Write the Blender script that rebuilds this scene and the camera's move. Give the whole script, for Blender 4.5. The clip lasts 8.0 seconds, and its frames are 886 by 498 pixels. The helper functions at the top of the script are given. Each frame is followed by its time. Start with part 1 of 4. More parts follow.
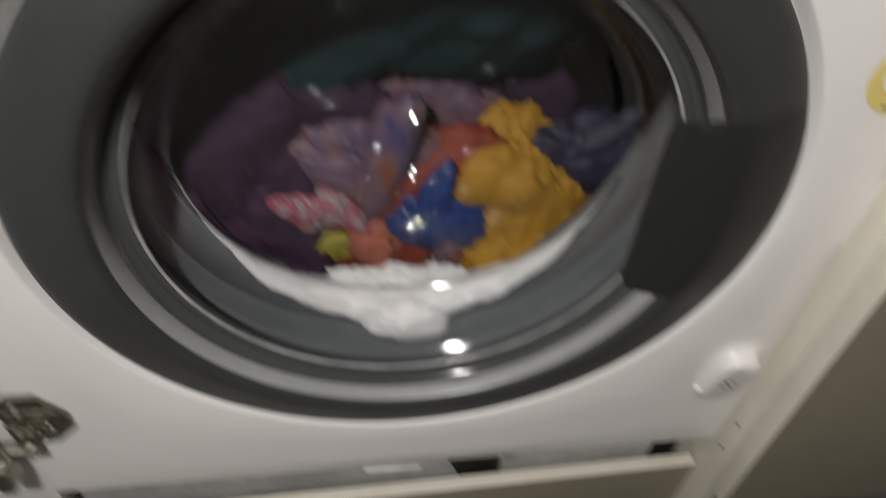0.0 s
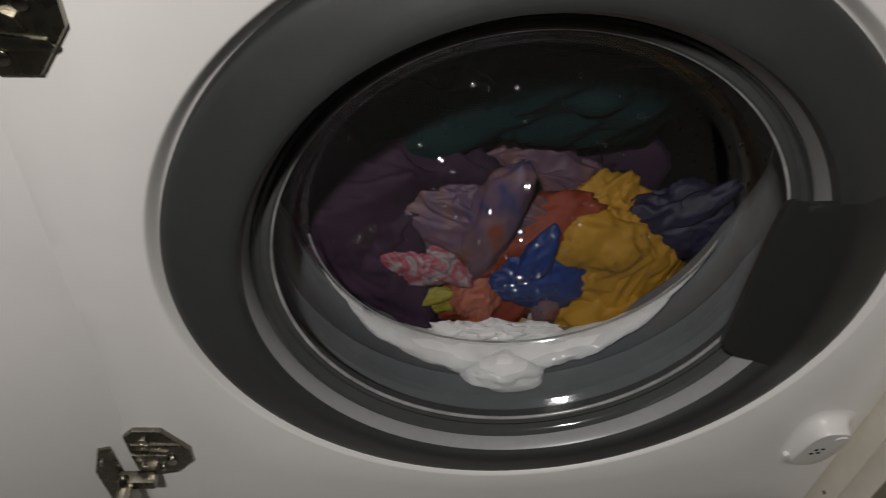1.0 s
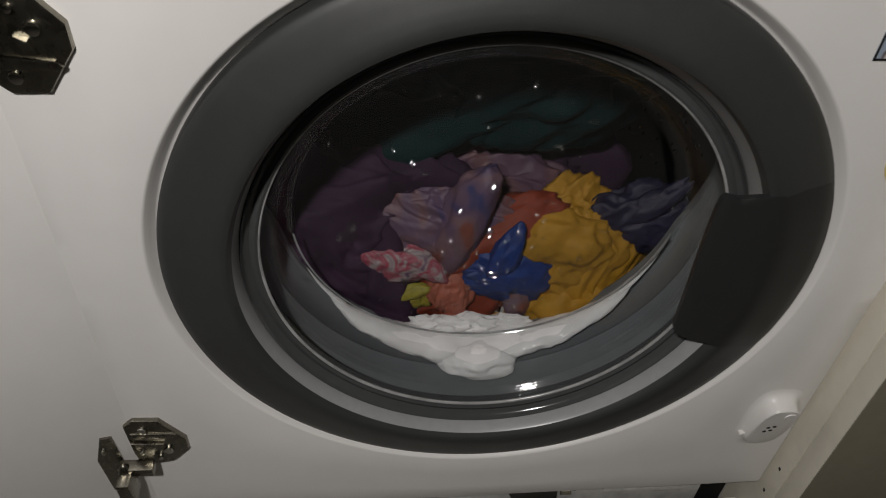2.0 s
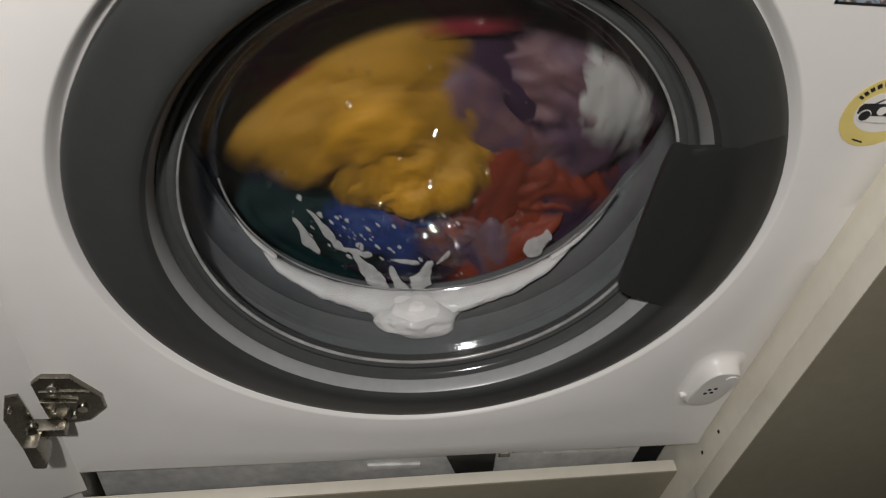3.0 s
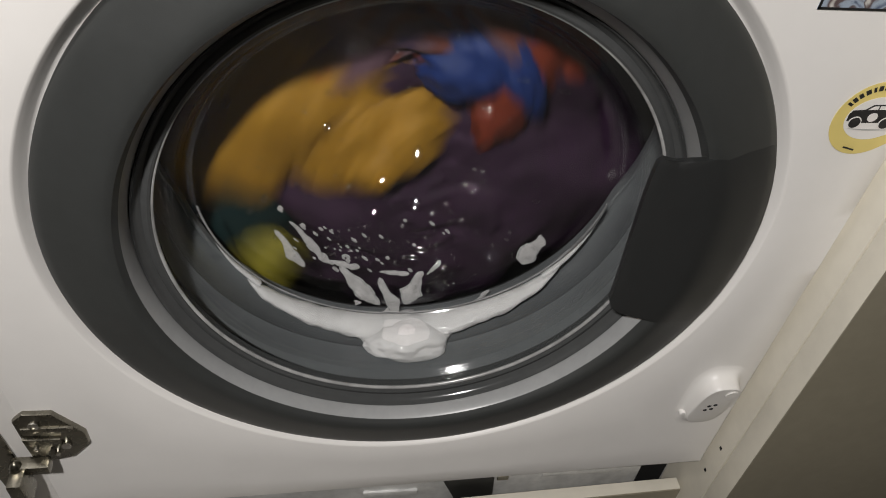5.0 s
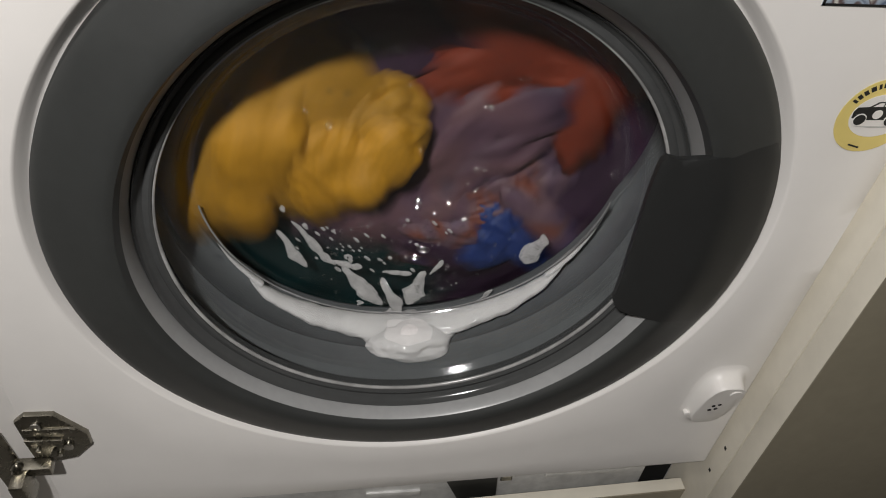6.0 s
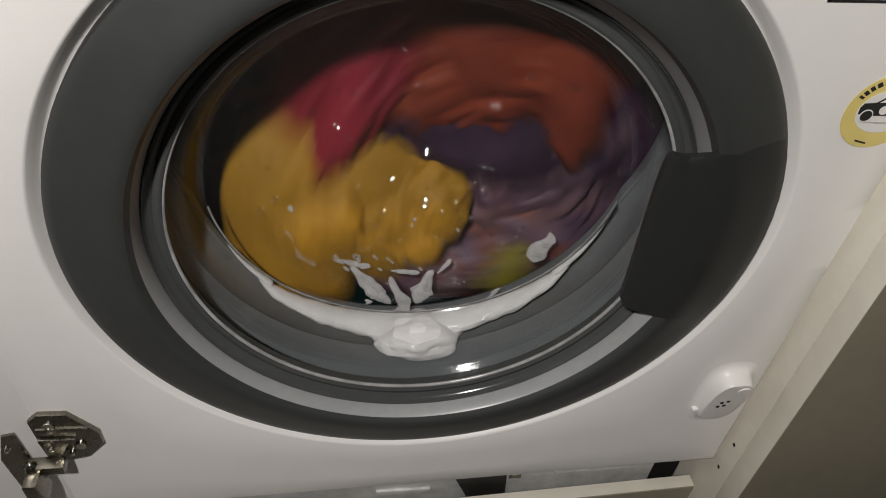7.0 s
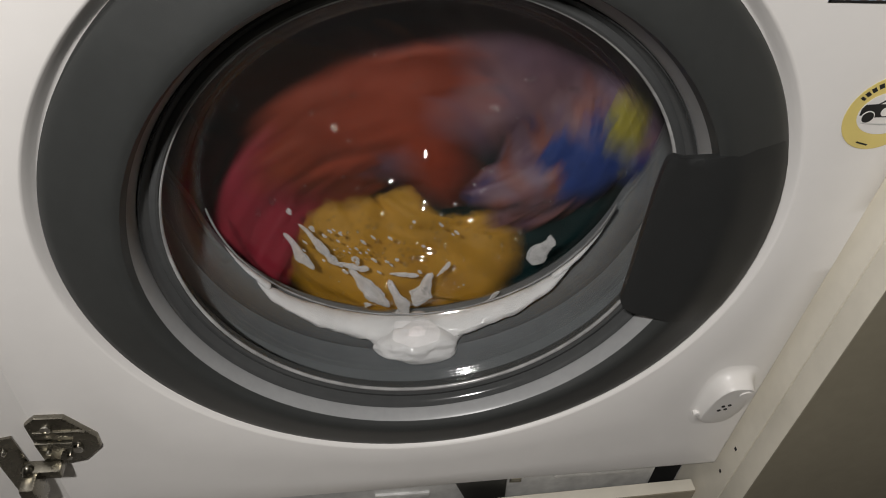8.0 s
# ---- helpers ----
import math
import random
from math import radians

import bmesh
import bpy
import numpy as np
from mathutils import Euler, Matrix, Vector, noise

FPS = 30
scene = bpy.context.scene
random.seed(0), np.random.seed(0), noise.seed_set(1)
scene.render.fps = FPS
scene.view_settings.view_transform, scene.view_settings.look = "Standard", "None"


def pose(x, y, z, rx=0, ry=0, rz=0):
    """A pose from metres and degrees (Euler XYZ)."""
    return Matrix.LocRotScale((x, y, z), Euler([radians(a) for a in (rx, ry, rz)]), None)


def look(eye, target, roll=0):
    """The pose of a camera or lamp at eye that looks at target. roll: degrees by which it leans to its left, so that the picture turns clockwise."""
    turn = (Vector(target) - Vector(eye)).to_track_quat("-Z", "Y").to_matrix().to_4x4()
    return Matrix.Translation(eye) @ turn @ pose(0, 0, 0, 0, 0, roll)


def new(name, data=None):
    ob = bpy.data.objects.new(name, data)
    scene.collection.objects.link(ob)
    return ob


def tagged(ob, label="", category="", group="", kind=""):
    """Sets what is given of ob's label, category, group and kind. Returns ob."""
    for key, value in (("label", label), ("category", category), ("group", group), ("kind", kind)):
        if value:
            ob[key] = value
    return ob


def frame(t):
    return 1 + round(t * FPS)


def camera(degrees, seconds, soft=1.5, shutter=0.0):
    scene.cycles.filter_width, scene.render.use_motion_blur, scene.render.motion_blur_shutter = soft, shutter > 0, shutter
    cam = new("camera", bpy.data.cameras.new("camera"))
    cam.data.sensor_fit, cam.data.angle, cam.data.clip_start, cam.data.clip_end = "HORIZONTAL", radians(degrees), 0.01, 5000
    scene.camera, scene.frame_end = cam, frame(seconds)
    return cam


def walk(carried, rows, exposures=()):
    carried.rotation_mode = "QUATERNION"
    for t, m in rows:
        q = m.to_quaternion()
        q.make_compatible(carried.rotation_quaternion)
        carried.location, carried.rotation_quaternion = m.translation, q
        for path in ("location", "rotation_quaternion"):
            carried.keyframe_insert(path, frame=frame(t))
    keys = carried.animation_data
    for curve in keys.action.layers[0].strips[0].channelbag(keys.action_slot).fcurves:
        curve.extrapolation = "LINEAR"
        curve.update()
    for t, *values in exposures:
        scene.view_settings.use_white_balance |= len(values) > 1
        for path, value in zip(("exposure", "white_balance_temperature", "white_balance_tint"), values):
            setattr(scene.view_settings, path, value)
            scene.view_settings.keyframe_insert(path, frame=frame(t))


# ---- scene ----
cam = camera(59.26, 8.0, soft=1.0, shutter=0.8)

WALK = [
    (0.0, pose(-0.0443, -0.3270, 0.3374, 42.47, -4.26, -6.23)),
    (0.2, pose(-0.0570, -0.3130, 0.3645, 43.38, -1.30, -6.00)),
    (0.3, pose(-0.0690, -0.3080, 0.3635, 43.25, -0.10, -6.60)),
    (0.5, pose(-0.0744, -0.3291, 0.3653, 44.18, -0.28, -3.92)),
    (0.7, pose(-0.0940, -0.3480, 0.3695, 45.65, -1.75, -1.85)),
    (1.0, pose(-0.0921, -0.3447, 0.3663, 45.85, -3.20, -2.26)),
    (1.2, pose(-0.0926, -0.3466, 0.3653, 45.76, -3.81, -3.36)),
    (2.3, pose(-0.0794, -0.3947, 0.4007, 46.76, -2.83, -3.43)),
    (2.5, pose(-0.0783, -0.3870, 0.3846, 46.08, -4.44, -3.95)),
    (3.0, pose(-0.0716, -0.3723, 0.3627, 44.31, -6.48, -5.36)),
    (3.5, pose(-0.0623, -0.3662, 0.3631, 43.42, -6.35, -5.80)),
    (4.0, pose(-0.0632, -0.3651, 0.3578, 43.49, -6.27, -5.90)),
    (4.5, pose(-0.0585, -0.3627, 0.3587, 45.37, -5.44, -6.45)),
    (6.0, pose(-0.0567, -0.3599, 0.3555, 45.59, -4.86, -6.37)),
    (6.5, pose(-0.0564, -0.3612, 0.3565, 45.47, -4.41, -6.22)),
    (7.0, pose(-0.0569, -0.3620, 0.3573, 45.50, -4.19, -6.22)),
    (7.5, pose(-0.0563, -0.3624, 0.3577, 45.63, -4.11, -6.29)),
    (8.0, pose(-0.0543, -0.3602, 0.3549, 45.72, -4.09, -6.11)),
]
walk(cam, WALK, [(0.0, 0.40), (0.3, 0.15), (0.6, -0.18), (1.2, -0.30), (2.3, -0.36), (2.6, -0.26), (3.0, 0.12), (3.5, 0.26), (4.1, 0.36), (4.7, 0.36), (6.0, 0.25), (8.0, 0.23)])

# ---------------------------------------------------------------- light
world = bpy.data.worlds.new("room_glow")
world.use_nodes = True
world.node_tree.nodes["Background"].inputs[0].default_value = (0.9, 0.92, 1.0, 1)
world.node_tree.nodes["Background"].inputs[1].default_value = 0.02
scene.world = world


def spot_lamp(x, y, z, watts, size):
    """A small round unseen lamp in mid-air before the machine, shining down."""
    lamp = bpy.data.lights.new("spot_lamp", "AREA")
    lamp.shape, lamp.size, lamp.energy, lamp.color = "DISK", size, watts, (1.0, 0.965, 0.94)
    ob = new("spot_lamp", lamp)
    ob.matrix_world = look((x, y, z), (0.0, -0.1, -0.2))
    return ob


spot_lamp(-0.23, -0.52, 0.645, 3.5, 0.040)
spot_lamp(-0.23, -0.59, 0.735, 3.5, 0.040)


# ---------------------------------------------------------------- materials
def material(name, colour, rough=0.5, metal=0.0, grain=0.0, grain_size=40.0, bump=0.0, bump_size=200.0, coat=0.0,
             stain=0.0, stain_size=6.0, spec=0.5, random_tint=0.0):
    m = bpy.data.materials.new(name)
    m.use_nodes = True
    n, l = m.node_tree.nodes, m.node_tree.links
    b = n["Principled BSDF"]
    b.inputs["Roughness"].default_value = rough
    b.inputs["Metallic"].default_value = metal
    b.inputs["Coat Weight"].default_value = coat
    b.inputs["Coat Roughness"].default_value = 0.15
    b.inputs["Specular IOR Level"].default_value = spec
    b.inputs["Base Color"].default_value = (*colour, 1)
    co = n.new("ShaderNodeTexCoord")
    last = None

    def layer(size, amount, detail, last):
        t = n.new("ShaderNodeTexNoise")
        t.inputs["Scale"].default_value, t.inputs["Detail"].default_value = size, detail
        l.new(co.outputs["Object"], t.inputs["Vector"])
        r = n.new("ShaderNodeMapRange")
        r.inputs["From Min"].default_value, r.inputs["From Max"].default_value = 0.3, 0.7
        r.inputs["To Min"].default_value, r.inputs["To Max"].default_value = 1 - amount, 1 + amount
        l.new(t.outputs["Fac"], r.inputs["Value"])
        mix = n.new("ShaderNodeMix")
        mix.data_type, mix.blend_type = "RGBA", "MULTIPLY"
        mix.inputs[0].default_value = 1.0
        if last is None:
            mix.inputs[6].default_value = (*colour, 1)
        else:
            l.new(last, mix.inputs[6])
        l.new(r.outputs["Result"], mix.inputs[7])
        return mix.outputs[2]

    if grain:
        last = layer(grain_size, grain, 4, last)
    if stain:
        last = layer(stain_size, stain, 2, last)
    if last is not None:
        l.new(last, b.inputs["Base Color"])
        rr = n.new("ShaderNodeTexNoise")
        rr.inputs["Scale"].default_value = stain_size * 2.3
        l.new(co.outputs["Object"], rr.inputs["Vector"])
        rm = n.new("ShaderNodeMapRange")
        rm.inputs["To Min"].default_value, rm.inputs["To Max"].default_value = max(rough - 0.08, 0.03), rough + 0.08
        l.new(rr.outputs["Fac"], rm.inputs["Value"])
        l.new(rm.outputs["Result"], b.inputs["Roughness"])
    if bump:
        t = n.new("ShaderNodeTexNoise")
        t.inputs["Scale"].default_value, t.inputs["Detail"].default_value = bump_size, 3
        l.new(co.outputs["Object"], t.inputs["Vector"])
        k = n.new("ShaderNodeBump")
        k.inputs["Strength"].default_value, k.inputs["Distance"].default_value = bump, 0.002
        l.new(t.outputs["Fac"], k.inputs["Height"])
        l.new(k.outputs["Normal"], b.inputs["Normal"])
    return m


def glass_material(name, tint, rough=0.08, ripple=0.05):
    """Thin clear glass: it lets light straight through and mirrors more at a grazing angle."""
    m = bpy.data.materials.new(name)
    m.use_nodes = True
    n, l = m.node_tree.nodes, m.node_tree.links
    n.remove(n["Principled BSDF"])
    clear, gloss, mix, fres = (n.new("ShaderNode" + k) for k in ("BsdfTransparent", "BsdfGlossy", "MixShader", "LayerWeight"))
    clear.inputs["Color"].default_value = (*tint, 1)
    gloss.inputs["Roughness"].default_value = rough
    fres.inputs["Blend"].default_value = 0.5
    power, scale = n.new("ShaderNodeMath"), n.new("ShaderNodeMath")
    power.operation, scale.operation = "POWER", "MULTIPLY_ADD"
    power.inputs[1].default_value, scale.inputs[1].default_value, scale.inputs[2].default_value = 5.0, 0.22, 0.055
    l.new(fres.outputs["Facing"], power.inputs[0])
    l.new(power.outputs["Value"], scale.inputs[0])
    co, wave, bump = n.new("ShaderNodeTexCoord"), n.new("ShaderNodeTexNoise"), n.new("ShaderNodeBump")
    wave.inputs["Scale"].default_value, wave.inputs["Detail"].default_value = 240, 2
    bump.inputs["Strength"].default_value, bump.inputs["Distance"].default_value = ripple, 0.002
    l.new(co.outputs["Object"], wave.inputs["Vector"])
    l.new(wave.outputs["Fac"], bump.inputs["Height"])
    l.new(bump.outputs["Normal"], gloss.inputs["Normal"])
    l.new(scale.outputs["Value"], mix.inputs["Fac"])
    l.new(clear.outputs["BSDF"], mix.inputs[1])
    l.new(gloss.outputs["BSDF"], mix.inputs[2])
    l.new(mix.outputs["Shader"], n["Material Output"].inputs["Surface"])
    return m


def printed_cloth(name, colours, size):
    """A cloth with soft blotches of several colours."""
    m = material(name, colours[0], 0.55, bump=0.25, bump_size=900)
    n, l = m.node_tree.nodes, m.node_tree.links
    b = n["Principled BSDF"]
    co = n.new("ShaderNodeTexCoord")
    t = n.new("ShaderNodeTexNoise")
    t.inputs["Scale"].default_value, t.inputs["Detail"].default_value, t.inputs["Distortion"].default_value = size, 2, 1.2
    l.new(co.outputs["Object"], t.inputs["Vector"])
    r = n.new("ShaderNodeValToRGB")
    r.color_ramp.interpolation = "EASE"
    while len(r.color_ramp.elements) < len(colours):
        r.color_ramp.elements.new(0.5)
    for i, (e, c) in enumerate(zip(r.color_ramp.elements, colours)):
        e.position, e.color = 0.3 + 0.4 * i / (len(colours) - 1), (*c, 1)
    l.new(t.outputs["Fac"], r.inputs["Fac"])
    l.new(r.outputs["Color"], b.inputs["Base Color"])
    return m


WHITE = material("white_enamel", (0.80, 0.78, 0.75), 0.38, grain=0.015, grain_size=30, stain=0.03, stain_size=5, bump=0.02, bump_size=500)
CREAM = material("cream_laminate", (0.72, 0.68, 0.58), 0.45, grain=0.03, grain_size=60, stain=0.05, stain_size=9, bump=0.03)
TAUPE = material("taupe_front", (0.25, 0.225, 0.165), 0.5, grain=0.04, grain_size=80, stain=0.06, stain_size=4, bump=0.03)
DARK = material("anthracite_plastic", (0.033, 0.035, 0.0340), 0.46, grain=0.05, grain_size=120, stain=0.05, stain_size=8, bump=0.04, bump_size=1500, spec=0.6)
BLACK = material("black_plastic", (0.020, 0.020, 0.018), 0.5, grain=0.1, bump=0.05)
GRIP = material("grip_plastic", (0.021, 0.0220, 0.0220), 0.44, grain=0.05, grain_size=120, stain=0.05, stain_size=8, bump=0.06, bump_size=1500)
SEAL = material("grey_rubber", (0.135, 0.142, 0.146), 0.35, grain=0.06, grain_size=70, stain=0.1, stain_size=14)
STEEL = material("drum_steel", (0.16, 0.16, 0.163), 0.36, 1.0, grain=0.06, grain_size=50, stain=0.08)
ZINC = material("galvanised_sheet", (0.62, 0.62, 0.61), 0.40, 0.35, grain=0.12, grain_size=90, stain=0.12, stain_size=25)
NICKEL = material("nickel_plate", (0.25, 0.235, 0.195), 0.28, 1.0, grain=0.06, grain_size=150, stain=0.1, stain_size=60)
CHROME = material("bright_screw", (0.7, 0.68, 0.62), 0.12, 1.0, grain=0.04, grain_size=200)
# near-black that stands in for the shade inside holes and gaps
HOLE_SHADE = material("hole_shade", (0.006, 0.006, 0.006), 0.7, grain=0.05)
GASKET_TRIM = material("dark_grey_trim", (0.060, 0.062, 0.062), 0.14, grain=0.05, grain_size=120, stain=0.06)
# pale grey that paints in the highlight along the glass rim
EDGE_GLINT = material("edge_glint_grey", (0.30, 0.30, 0.295), 0.22, grain=0.15, grain_size=160, stain=0.3, stain_size=30)
# grey put in place of the bright line refracted at the bowl's crease
CREASE_GLINT = material("crease_glint_grey", (0.30, 0.30, 0.30), 0.15, grain=0.2, grain_size=160, stain=0.4, stain_size=25)
SILVER = material("silver_grey_plastic", (0.30, 0.305, 0.305), 0.35, 0.0, grain=0.04, grain_size=150, stain=0.05, stain_size=12)
GLASS = glass_material("door_glass", (0.885, 0.90, 0.90))
WATER = glass_material("water_drop", (0.975, 0.975, 0.975), 0.05, 0.0)
FOAM = material("soap_foam", (0.82, 0.795, 0.785), 0.7, grain=0.05, grain_size=400, stain=0.08, stain_size=60, bump=0.22, bump_size=2200, coat=0.2)
FOAM.node_tree.nodes["Principled BSDF"].inputs["Subsurface Weight"].default_value = 0.4
FOAM.node_tree.nodes["Principled BSDF"].inputs["Subsurface Scale"].default_value = 0.008
FOAM.node_tree.nodes["Principled BSDF"].inputs["Subsurface Radius"].default_value = (1.0, 1.0, 1.0)
THIN_FOAM = material("thin_soap_foam", (0.84, 0.82, 0.81), 0.5, grain=0.1, grain_size=500, stain=0.1, stain_size=120, bump=0.3, bump_size=1400)
THIN_FOAM.node_tree.nodes["Principled BSDF"].inputs["Alpha"].default_value = 0.46
YELLOW = material("mustard_cloth", (0.41, 0.205, 0.012), 0.65, grain=0.12, grain_size=260, stain=0.14, stain_size=22, bump=0.4, bump_size=900)
PLUM = material("plum_cloth", (0.037, 0.0155, 0.037), 0.7, grain=0.2, grain_size=160, stain=0.25, stain_size=18, bump=0.4, bump_size=700, spec=0.25)
TEAL = material("teal_cloth", (0.0015, 0.0205, 0.0215), 0.7, grain=0.08, grain_size=160, stain=0.08, stain_size=14, bump=0.4, bump_size=700, spec=0.25)
ORANGE = material("rust_red_cloth", (0.215, 0.030, 0.009), 0.65, grain=0.12, grain_size=200, stain=0.18, stain_size=20, bump=0.4, bump_size=800)
CRIMSON = material("crimson_cloth", (0.26, 0.014, 0.03), 0.55, grain=0.12, grain_size=200, stain=0.18, stain_size=20, bump=0.4, bump_size=800)
BLUE = material("cobalt_cloth", (0.010, 0.034, 0.165), 0.5, grain=0.12, grain_size=200, stain=0.15, stain_size=20, bump=0.4, bump_size=800)
PALE = material("white_cloth", (0.5, 0.48, 0.46), 0.6, grain=0.06, grain_size=200, stain=0.08, stain_size=20, bump=0.4, bump_size=800)
LIME = material("olive_lime_cloth", (0.26, 0.22, 0.02), 0.55, grain=0.12, grain_size=200, stain=0.15, stain_size=24, bump=0.4, bump_size=800)
MAUVE = printed_cloth("mauve_print", [(0.04, 0.02, 0.05), (0.115, 0.06, 0.09), (0.17, 0.085, 0.095), (0.10, 0.08, 0.115)], 11)
PINK = printed_cloth("crimson_white_print", [(0.35, 0.30, 0.30), (0.30, 0.05, 0.08), (0.32, 0.26, 0.26), (0.10, 0.03, 0.10)], 40)
SALMON = material("salmon_cloth", (0.36, 0.10, 0.06), 0.55, grain=0.12, grain_size=200, stain=0.15, stain_size=24, bump=0.4, bump_size=800)
NAVY = material("navy_cloth", (0.013, 0.010, 0.034), 0.5, grain=0.12, grain_size=200, stain=0.2, stain_size=24, bump=0.4, bump_size=800)
MIXED = printed_cloth("bright_print", [(0.02, 0.035, 0.13), (0.12, 0.07, 0.12), (0.16, 0.09, 0.11), (0.20, 0.06, 0.04), (0.05, 0.03, 0.08)], 16)
INK = material("black_ink", (0.012, 0.012, 0.012), 0.5, grain=0.03)
STICKER = material("yellow_sticker", (0.74, 0.60, 0.20), 0.35, grain=0.04, stain=0.06, stain_size=30)
PAPER = material("white_sticker", (0.78, 0.76, 0.73), 0.4, grain=0.03)
PHOTO = printed_cloth("printed_label", [(0.05, 0.07, 0.13), (0.32, 0.38, 0.46), (0.10, 0.07, 0.07), (0.55, 0.53, 0.50)], 70)
PHOTO.node_tree.nodes["Principled BSDF"].inputs["Roughness"].default_value = 0.35
WALL = material("room_paint", (0.76, 0.74, 0.70), 0.7, grain=0.04, stain=0.05, stain_size=1.5, bump=0.05)
TILE = material("floor_tile", (0.12, 0.112, 0.100), 0.5, grain=0.1, stain=0.15, stain_size=3)


# ---------------------------------------------------------------- mesh helpers
def mesh_object(name, bm, mat, parent=None, label="", smooth=True, angle=35):
    me = bpy.data.meshes.new(name)
    bmesh.ops.recalc_face_normals(bm, faces=bm.faces[:])
    if smooth:
        for f in bm.faces:
            f.smooth = True
        for e in bm.edges:
            if len(e.link_faces) == 2 and e.calc_face_angle(0) > radians(angle):
                e.smooth = False
    bm.to_mesh(me)
    bm.free()
    me.materials.append(mat)
    ob = new(name, me)
    if parent is not None:
        ob.parent = parent
    if label:
        ob["label"] = label
    return ob


def part(name, bm, mat, parent, label="", **k):
    return mesh_object(name, bm, mat, parent, label, **k)


def thing(name, label, category, group="", kind="", at=(0, 0, 0)):
    ob = new(name)
    ob.empty_display_size = 0.05
    ob.location = at
    return tagged(ob, label, category, group, kind)


def lathe(profile, steps=128, closed=False, arc=None):
    """Turn (radius, depth) points about the y axis."""
    bm = bmesh.new()
    rings = []
    whole = arc is None
    a0, a1 = arc or (0, 360)
    n = steps if whole else steps + 1
    for r, y in profile:
        ring = []
        if r < 1e-6:
            ring = [bm.verts.new((0, y, 0))] * n
        else:
            for i in range(n):
                a = radians(a0 + (a1 - a0) * i / steps)
                ring.append(bm.verts.new((r * math.cos(a), y, r * math.sin(a))))
        rings.append(ring)
    pairs = list(zip(rings, rings[1:])) + ([(rings[-1], rings[0])] if closed else [])
    for p, q in pairs:
        for i in range(steps):
            j = (i + 1) % n
            vs = []
            for v in (p[i], p[j], q[j], q[i]):
                if v not in vs:
                    vs.append(v)
            if len(vs) > 2:
                bm.faces.new(vs)
    return bm


def box(x0, x1, y0, y1, z0, z1, bevel=0.0, segments=2, bm=None):
    own = bm is None
    bm = bm or bmesh.new()
    made = bmesh.ops.create_cube(bm, size=1)["verts"]
    for v in made:
        v.co = ((x0 + x1) / 2 + v.co.x * (x1 - x0), (y0 + y1) / 2 + v.co.y * (y1 - y0), (z0 + z1) / 2 + v.co.z * (z1 - z0))
    if bevel:
        edges = list({e for v in made for e in v.link_edges})
        bmesh.ops.bevel(bm, geom=edges, offset=bevel, segments=segments, profile=0.6, affect="EDGES")
    return bm


def prism(outline, y0, y1, bevel=0.0, segments=2, bm=None):
    """An (x, z) outline pushed from depth y0 (near) to y1."""
    bm = bm or bmesh.new()
    near = [bm.verts.new((x, y0, z)) for x, z in outline]
    far = [bm.verts.new((x, y1, z)) for x, z in outline]
    top = bm.faces.new(near)
    bm.faces.new(far[::-1])
    n = len(outline)
    for i in range(n):
        j = (i + 1) % n
        bm.faces.new((near[j], near[i], far[i], far[j]))
    if bevel:
        bmesh.ops.bevel(bm, geom=list(top.edges), offset=bevel, segments=segments, profile=0.6, affect="EDGES")
    return bm


def disc(cx, cz, r, y0, y1, n=20, bevel=0.0, squash=1.0):
    return prism([(cx + r * math.cos(2 * math.pi * i / n), cz + r * squash * math.sin(2 * math.pi * i / n)) for i in range(n)], y0, y1, bevel)


# ---------------------------------------------------------------- the room
def room():
    slabs = [("floor", (-1.9, 1.9, -2.4, 0.8, -0.55, -0.50), TILE, "dark stone-coloured kitchen floor"),
             ("ceiling", (-1.9, 1.9, -2.4, 0.8, 1.95, 2.0), WALL, "plain pale ceiling"),
             ("wall_back", (-1.9, 1.9, 0.72, 0.8, -0.5, 1.95), WALL, "plain wall behind the appliances"),
             ("wall_front", (-1.9, 1.9, -2.4, -2.32, -0.5, 1.95), WALL, "plain wall of the room"),
             ("wall_west", (-1.9, -1.82, -2.32, 0.72, -0.5, 1.95), WALL, "plain wall of the room"),
             ("wall_east", (1.82, 1.9, -2.32, 0.72, -0.5, 1.95), WALL, "plain wall of the room")]
    for name, b, mat, label in slabs:
        tagged(mesh_object(name, box(*b), mat, smooth=False), label, name.split("_")[0], kind="structure")


room()


# ---------------------------------------------------------------- cabinets round the machine
SWING = 70  # how far the furniture door stands open


